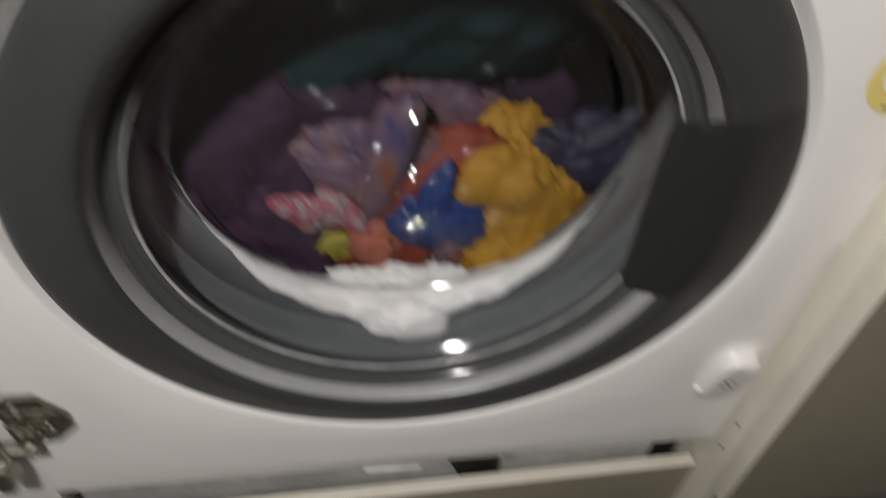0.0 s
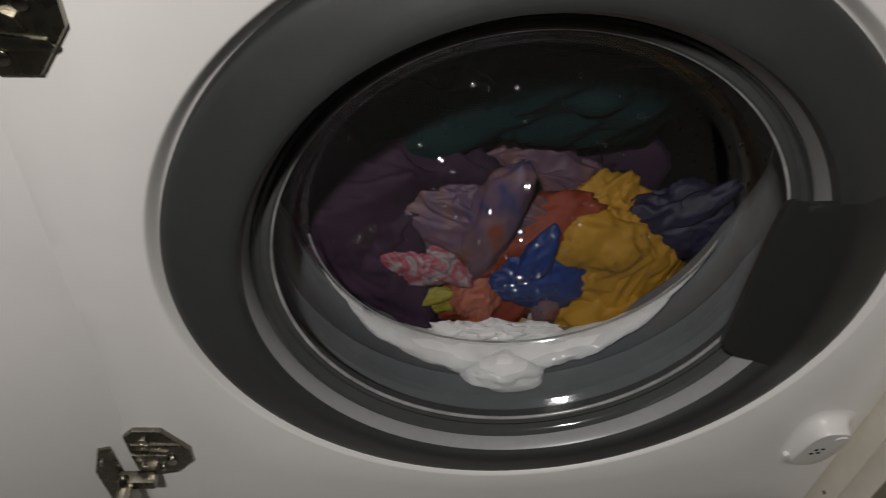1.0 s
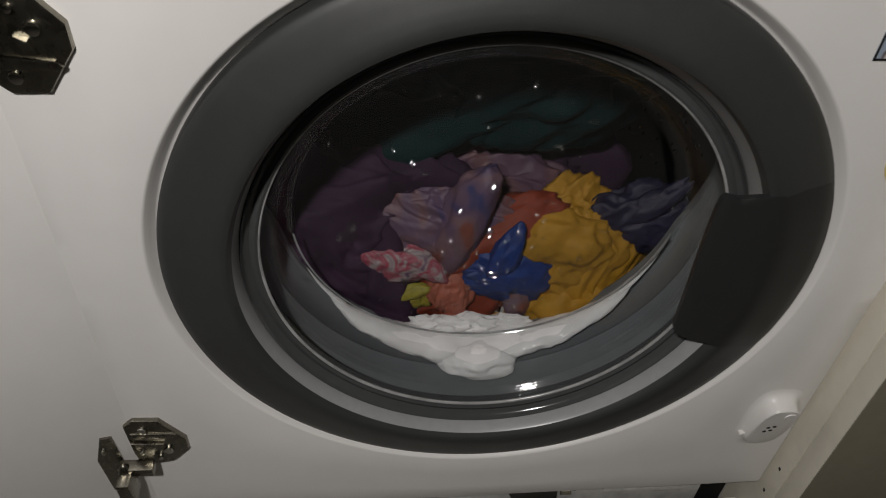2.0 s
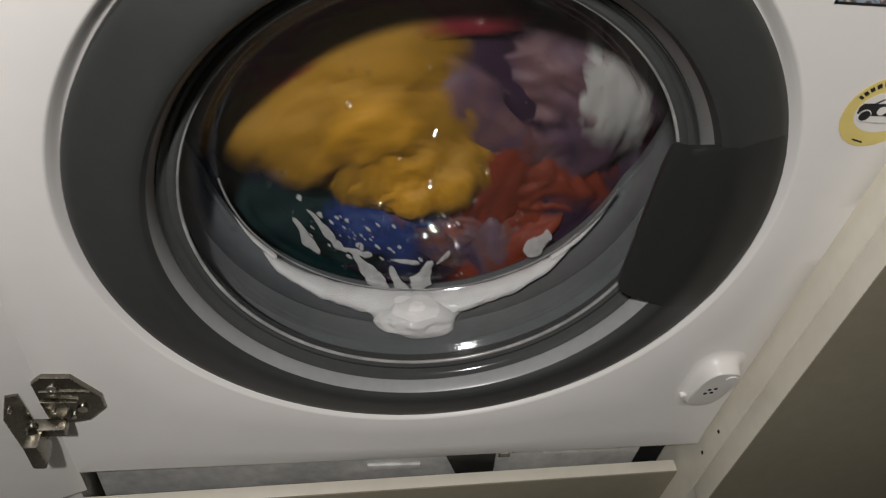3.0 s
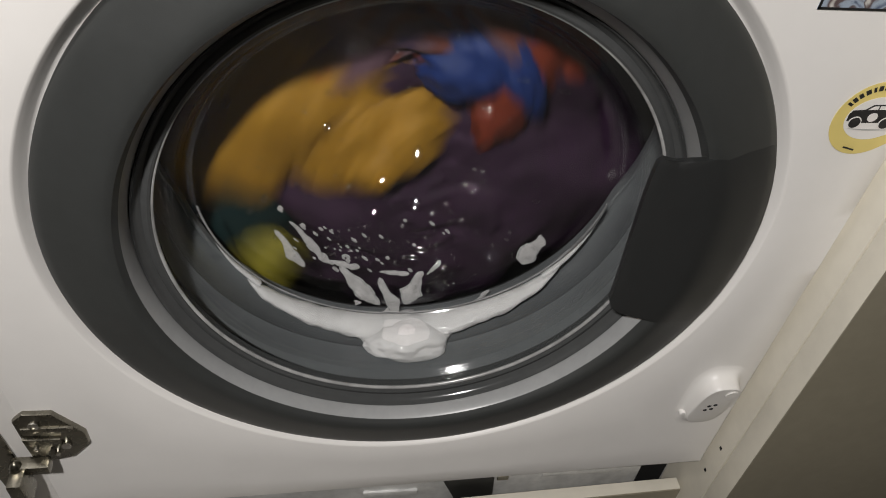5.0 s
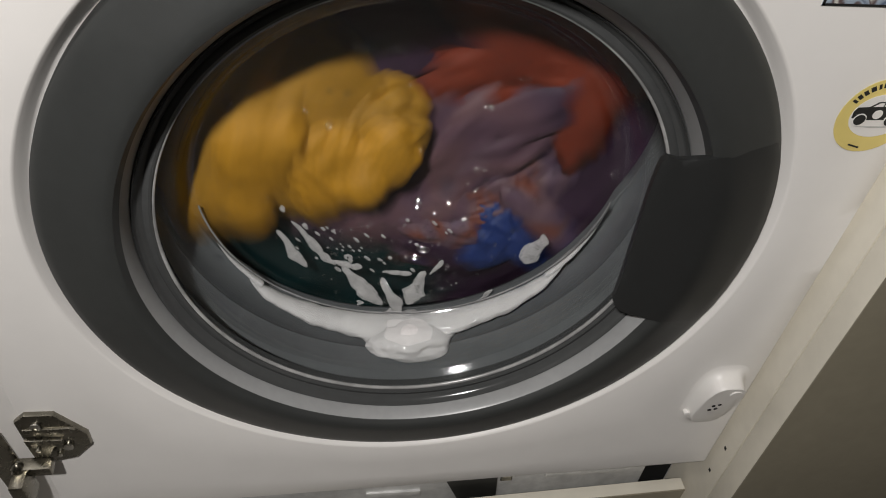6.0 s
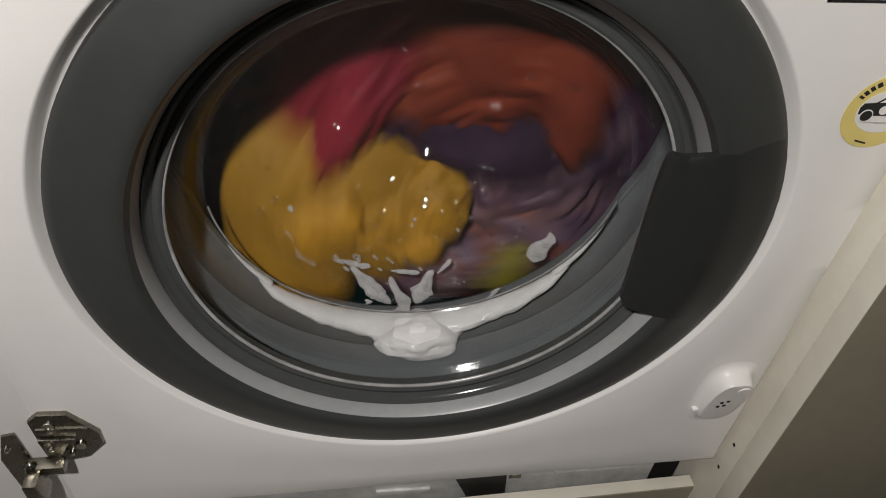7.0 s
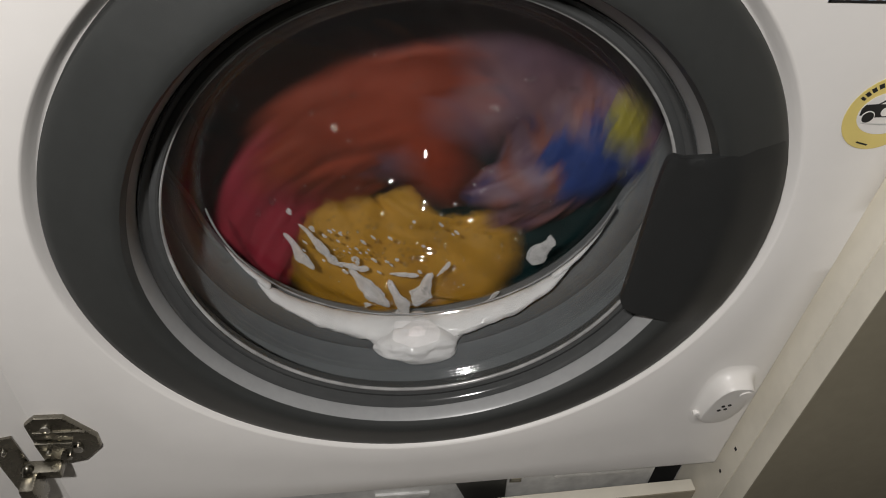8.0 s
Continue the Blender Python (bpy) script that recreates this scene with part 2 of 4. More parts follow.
def cabinets():
    right = thing("kitchen_cabinet", "cream kitchen cabinet with a closed taupe door beside the washing machine", "cabinet", at=(0.6, 0.2, -0.36))

    def add(name, b, mat, label="", bevel=0.0012):
        bm = box(*b, bevel=bevel)
        bmesh.ops.translate(bm, verts=bm.verts[:], vec=(-0.6, -0.2, 0.36))
        return part(name, bm, mat, right, label)

    add("side_panel", (0.302, 0.320, -0.0205, 0.56, -0.50, 0.38), CREAM, "cream laminate side panel")
    add("side_panel", (0.882, 0.900, -0.0205, 0.56, -0.50, 0.38), CREAM, "cream laminate side panel")
    add("bottom_panel", (0.320, 0.882, -0.0205, 0.56, -0.36, -0.342), CREAM)
    add("top_panel", (0.320, 0.882, -0.0205, 0.56, 0.362, 0.38), CREAM)
    door = add("door", (0.3025, 0.8995, -0.0440, -0.0212, -0.348, 0.38), CREAM, "cream-edged door")
    add("door_face", (0.3032, 0.8988, -0.0448, -0.0438, -0.3473, 0.3793), TAUPE, "matt taupe door front", 0.0003)
    # two small dark holes in the side panel
    for y, z in ((-0.008, -0.262), (-0.006, -0.305)):
        bm = box(-0.0006, 0.0004, y - 0.0015, y + 0.0015, z - 0.0015, z + 0.0015)
        bmesh.ops.translate(bm, verts=bm.verts[:], vec=(0.302 - 0.6, -0.2, 0.36))
        part("screw_hole", bm, HOLE_SHADE, right, smooth=False)
    left = tagged(mesh_object("side_panel", box(-0.320, -0.302, 0.004, 0.56, -0.50, 0.38, 0.0012), WHITE),
                  "white laminate panel standing beside the washing machine", "side panel")
    plinth = thing("plinth_board", "cream-edged taupe plinth board below the washing machine", "plinth", at=(0, 0, -0.5))
    plinth.rotation_euler = (0, 0, radians(2.05))
    bm = box(-0.298, 0.298, -0.0060, 0.0068, -0.498, -0.3605, 0.0010)
    bmesh.ops.translate(bm, verts=bm.verts[:], vec=(0, 0, 0.5))
    part("board", bm, CREAM, plinth)
    bm = box(-0.2975, 0.2975, -0.0072, -0.0058, -0.4975, -0.3613, 0.0003)
    bmesh.ops.translate(bm, verts=bm.verts[:], vec=(0, 0, 0.5))
    part("front_face", bm, TAUPE, plinth, "taupe front face")
    # the furniture door that hides the machine, swung open
    leaf = thing("cabinet_door", "white furniture door swung wide open on two metal hinges", "door", at=(-0.2966, -0.0004, -0.02))
    leaf.rotation_euler = (0, 0, radians(-SWING))
    part("door_leaf", box(-0.020, 0.0, -0.595, 0.003, -0.335, 0.40, 0.0003), WHITE, leaf, "white inner face of the open door")
    part("door_face", box(-0.0212, -0.0198, -0.594, -0.001, -0.334, 0.399, 0.0003), TAUPE, leaf, "taupe outer face")


cabinets()


# ---------------------------------------------------------------- the washing machine
DOME, APEX = 0.560, 0.0990  # radius of the curve of the glass bowl's back, and how deep it reaches
machine = thing("washing_machine", "built-in white front-loading washing machine with dark round door, running", "washing machine", at=(0, 0, -0.5))


def lift(bm, z=0.5):
    """Into the machine's own space, whose zero is on the floor."""
    bmesh.ops.translate(bm, verts=bm.verts[:], vec=(0, 0, z))
    return bm


RING_LEAN, LEAN, BACK_LEAN = 0.006, 0.045, -0.080  # the window leans back towards its top, the back of the bowl forward


def lean(bm, fade=None):
    """Lean the door about its lower edge: the ring's rim and what lies deep stay upright, the bowl's back leans the other way."""
    for v in bm.verts:
        r = math.hypot(v.co.x, v.co.z)
        k = RING_LEAN * min(1.0, max(0.0, (0.2336 - r) / 0.0450)) + (LEAN - RING_LEAN) * min(1.0, max(0.0, (0.1865 - r) / 0.0050))
        if fade:
            k = LEAN * min(1.0, max(0.0, (fade - v.co.y) / 0.05))
        elif v.co.y > 0.0120:
            k += (BACK_LEAN - LEAN) * min(1.0, (v.co.y - 0.0120) / 0.056)
        v.co.y += k * max(0.0, v.co.z + 0.18)
    return bm


def swell(bm):
    """The ring's inner edge stands higher over the window's upper half."""
    for v in bm.verts:
        r = math.hypot(v.co.x, v.co.z)
        k = min(1.0, max(0.0, (0.2336 - r) / 0.0370)) * min(1.0, max(0.0, (r - 0.1815) / 0.0019))
        v.co.z += 0.052 * k * max(0.0, v.co.z)
    return bm


def front_panel():
    x1, z0, z1 = 0.2978, -0.3005, 0.375
    fall = 0.0386

    def foot(x):
        return z0 - 0.0115 + fall * x

    corners = [math.atan2(z, x) for x, z in ((x1, z1), (-x1, z1), (x1, foot(x1)), (-x1, foot(-x1)))]
    angles = sorted([2 * math.pi * i / 160 - math.pi for i in range(160)] + corners)
    bm = bmesh.new()

    def rim(a):
        c, s = math.cos(a), math.sin(a)
        k = min(x1 / abs(c) if abs(c) > 1e-9 else 9, z1 / s if s > 1e-9 else 9)
        if s < -1e-9:
            k = min(k, (z0 - 0.0115) / (s - fall * c))
        return c * k, s * k

    rows = []
    for a in angles:
        c, s = math.cos(a), math.sin(a)
        ex, ez = rim(a)
        inner = [(0.2290, 0.0125), (0.2345, 0.0112), (0.2362, 0.0090), (0.2385, 0.0052), (0.2410, 0.0016), (0.2420, 0.0004), (0.2432, 0.0)]
        row = [(r * c, y, r * s) for r, y in inner]
        for f in (0.35, 0.7, 0.97):
            row.append((0.2432 * c + (ex - 0.2432 * c) * f, 0.0, 0.2432 * s + (ez - 0.2432 * s) * f))
        row += [(ex * 0.996, 0.0006, ez * 0.996), (ex, 0.003, ez), (ex, 0.035, ez)]
        rows.append([bm.verts.new(p) for p in row])
    n = len(rows)
    for i in range(n):
        p, q = rows[i], rows[(i + 1) % n]
        for k in range(len(p) - 1):
            bm.faces.new((p[k], q[k], q[k + 1], p[k + 1]))
    return part("front_panel", lift(bm), WHITE, machine, "smooth white enamelled front panel", angle=50)


def casing():
    bm = bmesh.new()
    for b in ((-0.296, -0.294, 0.036, 0.55, -0.40, 0.37), (0.294, 0.296, 0.036, 0.55, -0.40, 0.37), (-0.293, 0.293, 0.036, 0.55, 0.366, 0.37),
              (-0.293, 0.293, 0.545, 0.55, -0.40, 0.365)):
        box(*b, bm=bm)
    part("casing", lift(bm), ZINC, machine, "galvanised sheet casing", smooth=False)
    # front sheet with a round hole, behind the door
    part("inner_sheet", lift(lathe([(0.2365, 0.086), (0.205, 0.086), (0.205, 0.09)])), BLACK, machine, "black sheet behind the door")
    # pressed base sheet that shows in the slot below the panel
    bm = bmesh.new()
    box(-0.292, 0.256, 0.0230, 0.0262, -0.42, -0.3015, 0.0008, bm=bm)
    part("base_sheet", lift(bm), ZINC, machine, "pressed galvanised base sheet")
    for b in ((-0.245, -0.075, 0.0205, 0.0240, -0.352, -0.334), (-0.030, 0.025, 0.0203, 0.0240, -0.372, -0.362), (0.150, 0.235, 0.0205, 0.0240, -0.350, -0.338)):
        part("pressed_rib", lift(box(*b, bevel=0.0018)), ZINC, machine)
    for x, z in ((-0.258, -0.331), (0.128, -0.338), (0.205, -0.332), (0.222, -0.334)):
        part("screw", lift(disc(x, z, 0.003, 0.0205, 0.0236, 12, 0.001)), CHROME, machine)
    for x, z in ((-0.262, -0.322), (0.120, -0.345), (0.172, -0.331)):
        part("sheet_hole", lift(disc(x, z, 0.0022, 0.0225, 0.0234, 10)), HOLE_SHADE, machine)
    # black foot bracket with a bright bolt, and a black slab for the gap's shade
    bm = prism([(0.040, -0.322), (0.064, -0.321), (0.070, -0.331), (0.100, -0.331), (0.104, -0.39), (0.066, -0.39)], 0.0195, 0.026, 0.0015)
    part("foot_bracket", lift(bm), BLACK, machine, "black foot bracket")
    bm = prism([(0.104, -0.326), (0.114, -0.326), (0.116, -0.350), (0.104, -0.350)], 0.0193, 0.026, 0.0015)
    part("bolt", lift(bm), CHROME, machine, "bright bolt")
    part("gap_shade", lift(box(0.252, 0.293, 0.034, 0.038, -0.42, -0.3015)), HOLE_SHADE, machine, smooth=False)


RING = [(0.2310, 0.044), (0.2336, 0.030), (0.2336, 0.0030), (0.2332, 0.0002), (0.2318, -0.0014), (0.2270, -0.0032), (0.2248, -0.0041), (0.2150, -0.0072), (0.2050, -0.0104),
        (0.1970, -0.0129), (0.1925, -0.0138), (0.1895, -0.0136), (0.1868, -0.0122), (0.1842, -0.0100)]


def ring_depth(r):
    """Depth of the door ring's front at a radius."""
    front = [p for p in RING[3:12]][::-1]
    return float(np.interp(r, [p[0] for p in front], [p[1] for p in front]))


def dome(r):
    """Depth of the bowl's back, before it leans, at a radius."""
    return APEX - DOME + math.sqrt(DOME * DOME - r * r)


def bowl_profile(grow):
    """The bowl's section from its rim to the middle of its back, with fine moulded ripples on the wall."""
    out = []
    for k in range(81):
        f = k / 80
        ripple = 0.00013 * math.sin(f * 2 * math.pi * 11) * min(1.0, 12 * f, 6 * (1 - f))
        out.append((0.1668 - 0.0120 * (1 - math.exp(-f * 0.0532 / 0.0140)) + ripple + grow, 0.0118 + 0.0532 * f))
    cx, cy = 0.1551 - 0.0150, 0.0650
    y1 = dome(0.1401)
    for k in range(1, 14):
        a = radians(90 * k / 13)
        out.append((cx + (0.0150 + grow) * math.cos(a), cy + (y1 - cy + grow) * math.sin(a)))
    for k in range(1, 33):
        r = 0.1401 * (1 - k / 32)
        out.append((r, dome(r) + grow))
    return out


def door():
    d = part("door_ring", lift(swell(lean(lathe(RING[1:], 160)))), DARK, machine, "matt anthracite plastic door ring")
    part("inner_bevel", lift(swell(lean(lathe([(0.1846, -0.0102), (0.1834, -0.0088), (0.1817, -0.0005), (0.1815, 0.0015), (0.1815, 0.0120)], 160)))), SILVER, d, "silver-grey bevel round the glass")
    part("trim_ring", lift(lean(lathe([(0.1813, 0.0180), (0.1812, 0.0012), (0.1806, 0.0004), (0.1798, 0.0030), (0.1788, 0.0052), (0.1776, 0.0062), (0.1764, 0.0072), (0.1754, 0.0080), (0.1742, 0.0070), (0.1716, 0.0064), (0.1700, 0.0072),
                                  (0.1694, 0.0180)], 160, closed=True))), GASKET_TRIM, d, "dark grey trim ring that holds the glass")
    part("edge_glint", lift(lean(lathe([(0.1694 + 0.0014 * math.cos(2 * math.pi * k / 10), 0.0100 + 0.0014 * math.sin(2 * math.pi * k / 10)) for k in range(10)], 192, closed=True))), EDGE_GLINT, d, "pale grey ring along the glass rim, in place of its highlight")
    part("crease_glint", lift(lean(lathe([(0.1515 + 0.0008 * math.cos(2 * math.pi * k / 8), 0.0772 + 0.0008 * math.sin(2 * math.pi * k / 8)) for k in range(8)], 128, closed=True, arc=(187, 352)))), CREASE_GLINT, d, "thin grey arc for the line of light where the bowl's wall meets its back")
    # grip: a dark plate laid over the ring, reaching in over the glass
    inner = [(0.1480, 0.0815), (0.1405, 0.0835), (0.1374, 0.0805), (0.1366, 0.0710), (0.1364, 0.0560), (0.1370, 0.0260), (0.1378, -0.0140), (0.1376, -0.0420), (0.1390, -0.0470), (0.1418, -0.0515), (0.1480, -0.0560)]
    bm = bmesh.new()
    n, m = len(inner) - 1, 22
    near = []
    for i, (x, z) in enumerate(inner):
        a = radians(22.0 - 42.2 * i / n)
        ex, ez = 0.2329 * math.cos(a), 0.2329 * math.sin(a)
        row = []
        for k in range(m + 1):
            px, pz = x + (ex - x) * k / m, z + (ez - z) * k / m
            r = math.hypot(px, pz)
            y = ring_depth(r) - 0.0010 if r > 0.1900 else -0.0156 + 0.04 * (0.19 - r)
            if k == 0 or i in (0, n):
                y += 0.0007
            y += RING_LEAN * max(0.0, pz + 0.18) * min(1.0, max(0.0, (0.2336 - r) / 0.0450))
            row.append(bm.verts.new((px, y, pz)))
        near.append(row)
    for p, q in zip(near, near[1:]):
        for k in range(m):
            bm.faces.new((p[k], q[k], q[k + 1], p[k + 1]))
    rim = [near[0][k] for k in range(m + 1)] + [near[i][m] for i in range(1, n + 1)] + [near[n][k] for k in range(m - 1, -1, -1)] + [near[i][0] for i in range(n - 1, 0, -1)]
    low = [bm.verts.new((v.co.x, v.co.y + 0.0045, v.co.z)) for v in rim]
    for i in range(len(rim)):
        j = (i + 1) % len(rim)
        bm.faces.new((rim[i], rim[j], low[j], low[i]))
    part("grip", lift(bm), GRIP, d, "black recessed door grip", angle=50)
    # the glass bowl: a closed shell with a clear outer and inner skin, a steep wall and a shallow domed back
    rimmed = [(0.1692, 0.0160), (0.1690, 0.0118), (0.1682, 0.0104)]
    glass = part("glass_bowl", lift(lean(lathe(rimmed + bowl_profile(0.0) + bowl_profile(0.0036)[:5:-1], 192, closed=True))), GLASS, d, "clear deep glass bowl wet with suds", angle=80)
    glass.visible_shadow = False
    return d


def gasket():
    def widen(bm):
        """The seal's lip lies flat against the tub at the sides and top; only below it stands up and holds water."""
        for v in bm.verts:
            r = math.hypot(v.co.x, v.co.z)
            k = min(1.0, max(0.0, (v.co.z / r + 0.20) / 0.40)) * min(1.0, max(0.0, (v.co.y - 0.03) / 0.02))
            if r < 0.190:
                v.co.x *= 1 + k * (0.190 / r - 1)
                v.co.z *= 1 + k * (0.190 / r - 1)
        return bm

    g = part("door_seal", lift(widen(lean(lathe([(0.196, 0.034), (0.1870, 0.030), (0.1800, 0.036), (0.1790, 0.052), (0.1772, 0.057), (0.1792, 0.062), (0.1786, 0.076), (0.1768, 0.083),
                                      (0.1730, 0.0880), (0.1695, 0.0915), (0.1690, 0.0960), (0.1720, 0.100), (0.1800, 0.102), (0.2100, 0.104), (0.262, 0.106)], 160), 0.088))),
             SEAL, machine, "grey rubber door seal")
    part("seal_lip", lift(widen(lathe([(0.1712, 0.0885), (0.1700, 0.0868), (0.1682, 0.0880), (0.1678, 0.0930), (0.1700, 0.0955), (0.1712, 0.0930)], 160, closed=True))), SEAL, g)


def drum():
    bm = lathe([(0.192, 0.111), (0.195, 0.108), (0.206, 0.110), (0.228, 0.120), (0.240, 0.136), (0.243, 0.18), (0.2435, 0.30), (0.243, 0.40), (0.236, 0.425), (0.200, 0.438),
                (0.10, 0.446), (0.0, 0.448)], 96)
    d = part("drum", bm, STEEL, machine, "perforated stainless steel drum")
    d.location = (0, 0, 0.5)
    # flat black discs for the holes, and bright knobs for the holes' glints
    holes = bmesh.new()
    for k in range(9):
        y = 0.165 + 0.028 * k
        for i in range(54):
            a = 2 * math.pi * (i + 0.5 * (k % 2)) / 54
            c, s = math.cos(a), math.sin(a)
            rr = 0.2424
            ring = []
            for m in range(6):
                u, w = 0.0024 * math.cos(m * math.pi / 3), 0.0024 * math.sin(m * math.pi / 3)
                ring.append(holes.verts.new((rr * c - w * s, y + u, rr * s + w * c)))
            holes.faces.new(ring)
    part("perforation", holes, HOLE_SHADE, d, "rows of small round holes", smooth=False)["kind"] = "stuff"
    # bright domes added between the holes to stand for their glints
    knobs = bmesh.new()
    for k in range(8):
        for i in range(27):
            a = 2 * math.pi * (i + 0.5 * (k % 2)) / 27
            bmesh.ops.create_icosphere(knobs, subdivisions=1, radius=0.0034, matrix=Matrix.Translation((0.2425 * math.cos(a), 0.179 + 0.028 * k, 0.2425 * math.sin(a))))
    part("glint_knob", knobs, CHROME, d, "rows of small bright knobs in place of the glints on the drum's holes")["kind"] = "stuff"
    for k in range(3):
        bm = bmesh.new()
        for y0, y1, w, h in ((0.15, 0.415, 0.030, 0.0), (0.16, 0.405, 0.020, 0.030), (0.18, 0.385, 0.010, 0.046)):
            for yy in (y0, y1):
                for sx in (-1, 1):
                    bm.verts.new((sx * w, yy, -0.2425 + h))
        bm.verts.ensure_lookup_table()
        v = bm.verts
        for b in (0, 4):
            for q in ((0, 1, 5, 4), (3, 2, 6, 7), (2, 0, 4, 6), (1, 3, 7, 5)):
                bm.faces.new([v[b + i] for i in q])
        bm.faces.new((v[8], v[9], v[11], v[10]))
        bmesh.ops.rotate(bm, verts=bm.verts[:], cent=(0, 0, 0), matrix=Matrix.Rotation(radians(25 + 120 * k), 3, "Y"))
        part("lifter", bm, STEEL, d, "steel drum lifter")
    return d


front_panel()
casing()
DOOR = door()
gasket()
DRUM = drum()


# ---------------------------------------------------------------- stickers, bumper, hinges
def flat(name, outline, y, mat, parent, label=""):
    return part(name, lift(prism(outline, y, y + 0.0003)), mat, parent, label, smooth=False)


def ellipse(cx, cz, a, b, n=40, turn=0.0, t0=0.0, t1=360.0):
    out = []
    for i in range(n):
        t = radians(t0 + (t1 - t0) * i / (n if t1 - t0 >= 360 else n - 1))
        x, z = a * math.cos(t), b * math.sin(t)
        c, s = math.cos(radians(turn)), math.sin(radians(turn))
        out.append((cx + x * c - z * s, cz + x * s + z * c))
    return out


def text_part(name, words, cx, cz, size, turn, y, mat, parent):
    cu = bpy.data.curves.new(name, "FONT")
    cu.body, cu.size, cu.align_x, cu.align_y = words, size, "CENTER", "CENTER"
    cu.extrude = 0.00005
    tmp = new(name, cu)
    me = bpy.data.meshes.new_from_object(tmp.evaluated_get(bpy.context.evaluated_depsgraph_get()))
    bpy.data.objects.remove(tmp)
    me.transform(pose(cx, y, cz + 0.5, 90, 0, 0) @ Matrix.Rotation(radians(turn), 4, "Z"))
    me.materials.append(mat)
    ob = new(name, me)
    ob.parent = parent
    return ob


def stickers():
    # yellow bean-shaped sticker with a car drawn on it
    bean = ellipse(0.2700, 0.1060, 0.0255, 0.0265, 30, 0, 40, 300)
    bean += [(0.2900, 0.0880), (0.2940, 0.0885), (0.2966, 0.0935), (0.2966, 0.1230), (0.2920, 0.1290)]
    s = flat("sticker", bean, -0.0007, STICKER, machine, "yellow bean-shaped advertising sticker with a small dark car")
    inside = ellipse(0.2718, 0.1065, 0.0195, 0.0155, 28, 0, 30, 300) + [(0.2935, 0.0985), (0.2950, 0.1080), (0.2930, 0.1190)]

    def on(name, outline, y, mat):
        return part(name, lift(prism(outline, y, y + 0.0002)), mat, s, smooth=False)

    s["label"] = "yellow bean-shaped advertising sticker with a small dark car"
    on("white_field", inside, -0.0010, PAPER)
    on("car_body", [(0.2530, 0.1095), (0.2545, 0.1125), (0.2620, 0.1130), (0.2665, 0.1165), (0.2760, 0.1168), (0.2800, 0.1130), (0.2860, 0.1115), (0.2862, 0.1040),
                    (0.2600, 0.1035), (0.2535, 0.1050)], -0.0013, INK)
    on("car_window", [(0.2638, 0.1132), (0.2672, 0.1157), (0.2700, 0.1159), (0.2700, 0.1134)], -0.0016, PAPER)
    on("car_window", [(0.2710, 0.1134), (0.2710, 0.1160), (0.2752, 0.1160), (0.2780, 0.1133)], -0.0016, PAPER)
    on("car_wheel", ellipse(0.2590, 0.1040, 0.0044, 0.0044, 20), -0.0016, PAPER)
    on("car_wheel", ellipse(0.2590, 0.1040, 0.0037, 0.0037, 20), -0.0019, INK)
    on("car_wheel", ellipse(0.2795, 0.1035, 0.0044, 0.0044, 20), -0.0016, PAPER)
    on("car_wheel", ellipse(0.2795, 0.1035, 0.0037, 0.0037, 20), -0.0019, INK)
    on("car_emblem", ellipse(0.2693, 0.1078, 0.0032, 0.0032, 20), -0.0016, PAPER)
    on("car_shadow", [(0.2560, 0.0992), (0.2700, 0.0978), (0.2850, 0.0982), (0.2850, 0.0990), (0.2700, 0.0990)], -0.0013, ZINC)
    # letters bent along the upper rim stand as short bars
    for i, (a, w) in enumerate(((152, 0.0009), (143, 0.0013), (133, 0.0013), (122, 0.0015), (112, 0.0008), (103, 0.0013), (92, 0.0017), (81, 0.0012))):
        cx, cz = 0.2702 + 0.0220 * math.cos(radians(a)), 0.1062 + 0.0222 * math.sin(radians(a))
        on("mark", [(cx + x * math.cos(radians(a - 90)) - z * math.sin(radians(a - 90)), cz + x * math.sin(radians(a - 90)) + z * math.cos(radians(a - 90)))
                    for x, z in ((-w, -0.0017), (w, -0.0017), (w, 0.0017), (-w, 0.0017))], -0.0010, INK)
    on("mark", [(0.2610, 0.0845), (0.2690, 0.0822), (0.2693, 0.0833), (0.2613, 0.0856)], -0.0010, INK)
    # printed label above
    lab = flat("printed_label", [(0.2015, 0.1765), (0.2630, 0.1765), (0.2630, 0.2350), (0.2015, 0.2350)], -0.0007, PHOTO, machine, "small printed photo label with a dark border")
    for b in (((0.2015, 0.1765), (0.2030, 0.1765), (0.2030, 0.2350), (0.2015, 0.2350)), ((0.2015, 0.1765), (0.2630, 0.1765), (0.2630, 0.1778), (0.2015, 0.1778))):
        part("label_border", lift(prism(list(b), -0.0010, -0.0008)), INK, lab, smooth=False)
    # pale tag by the panel's edge
    flat("tag", [(0.276, 0.152), (0.292, 0.152), (0.292, 0.165), (0.276, 0.165)], -0.0007, PAPER, machine, "pale square tag")


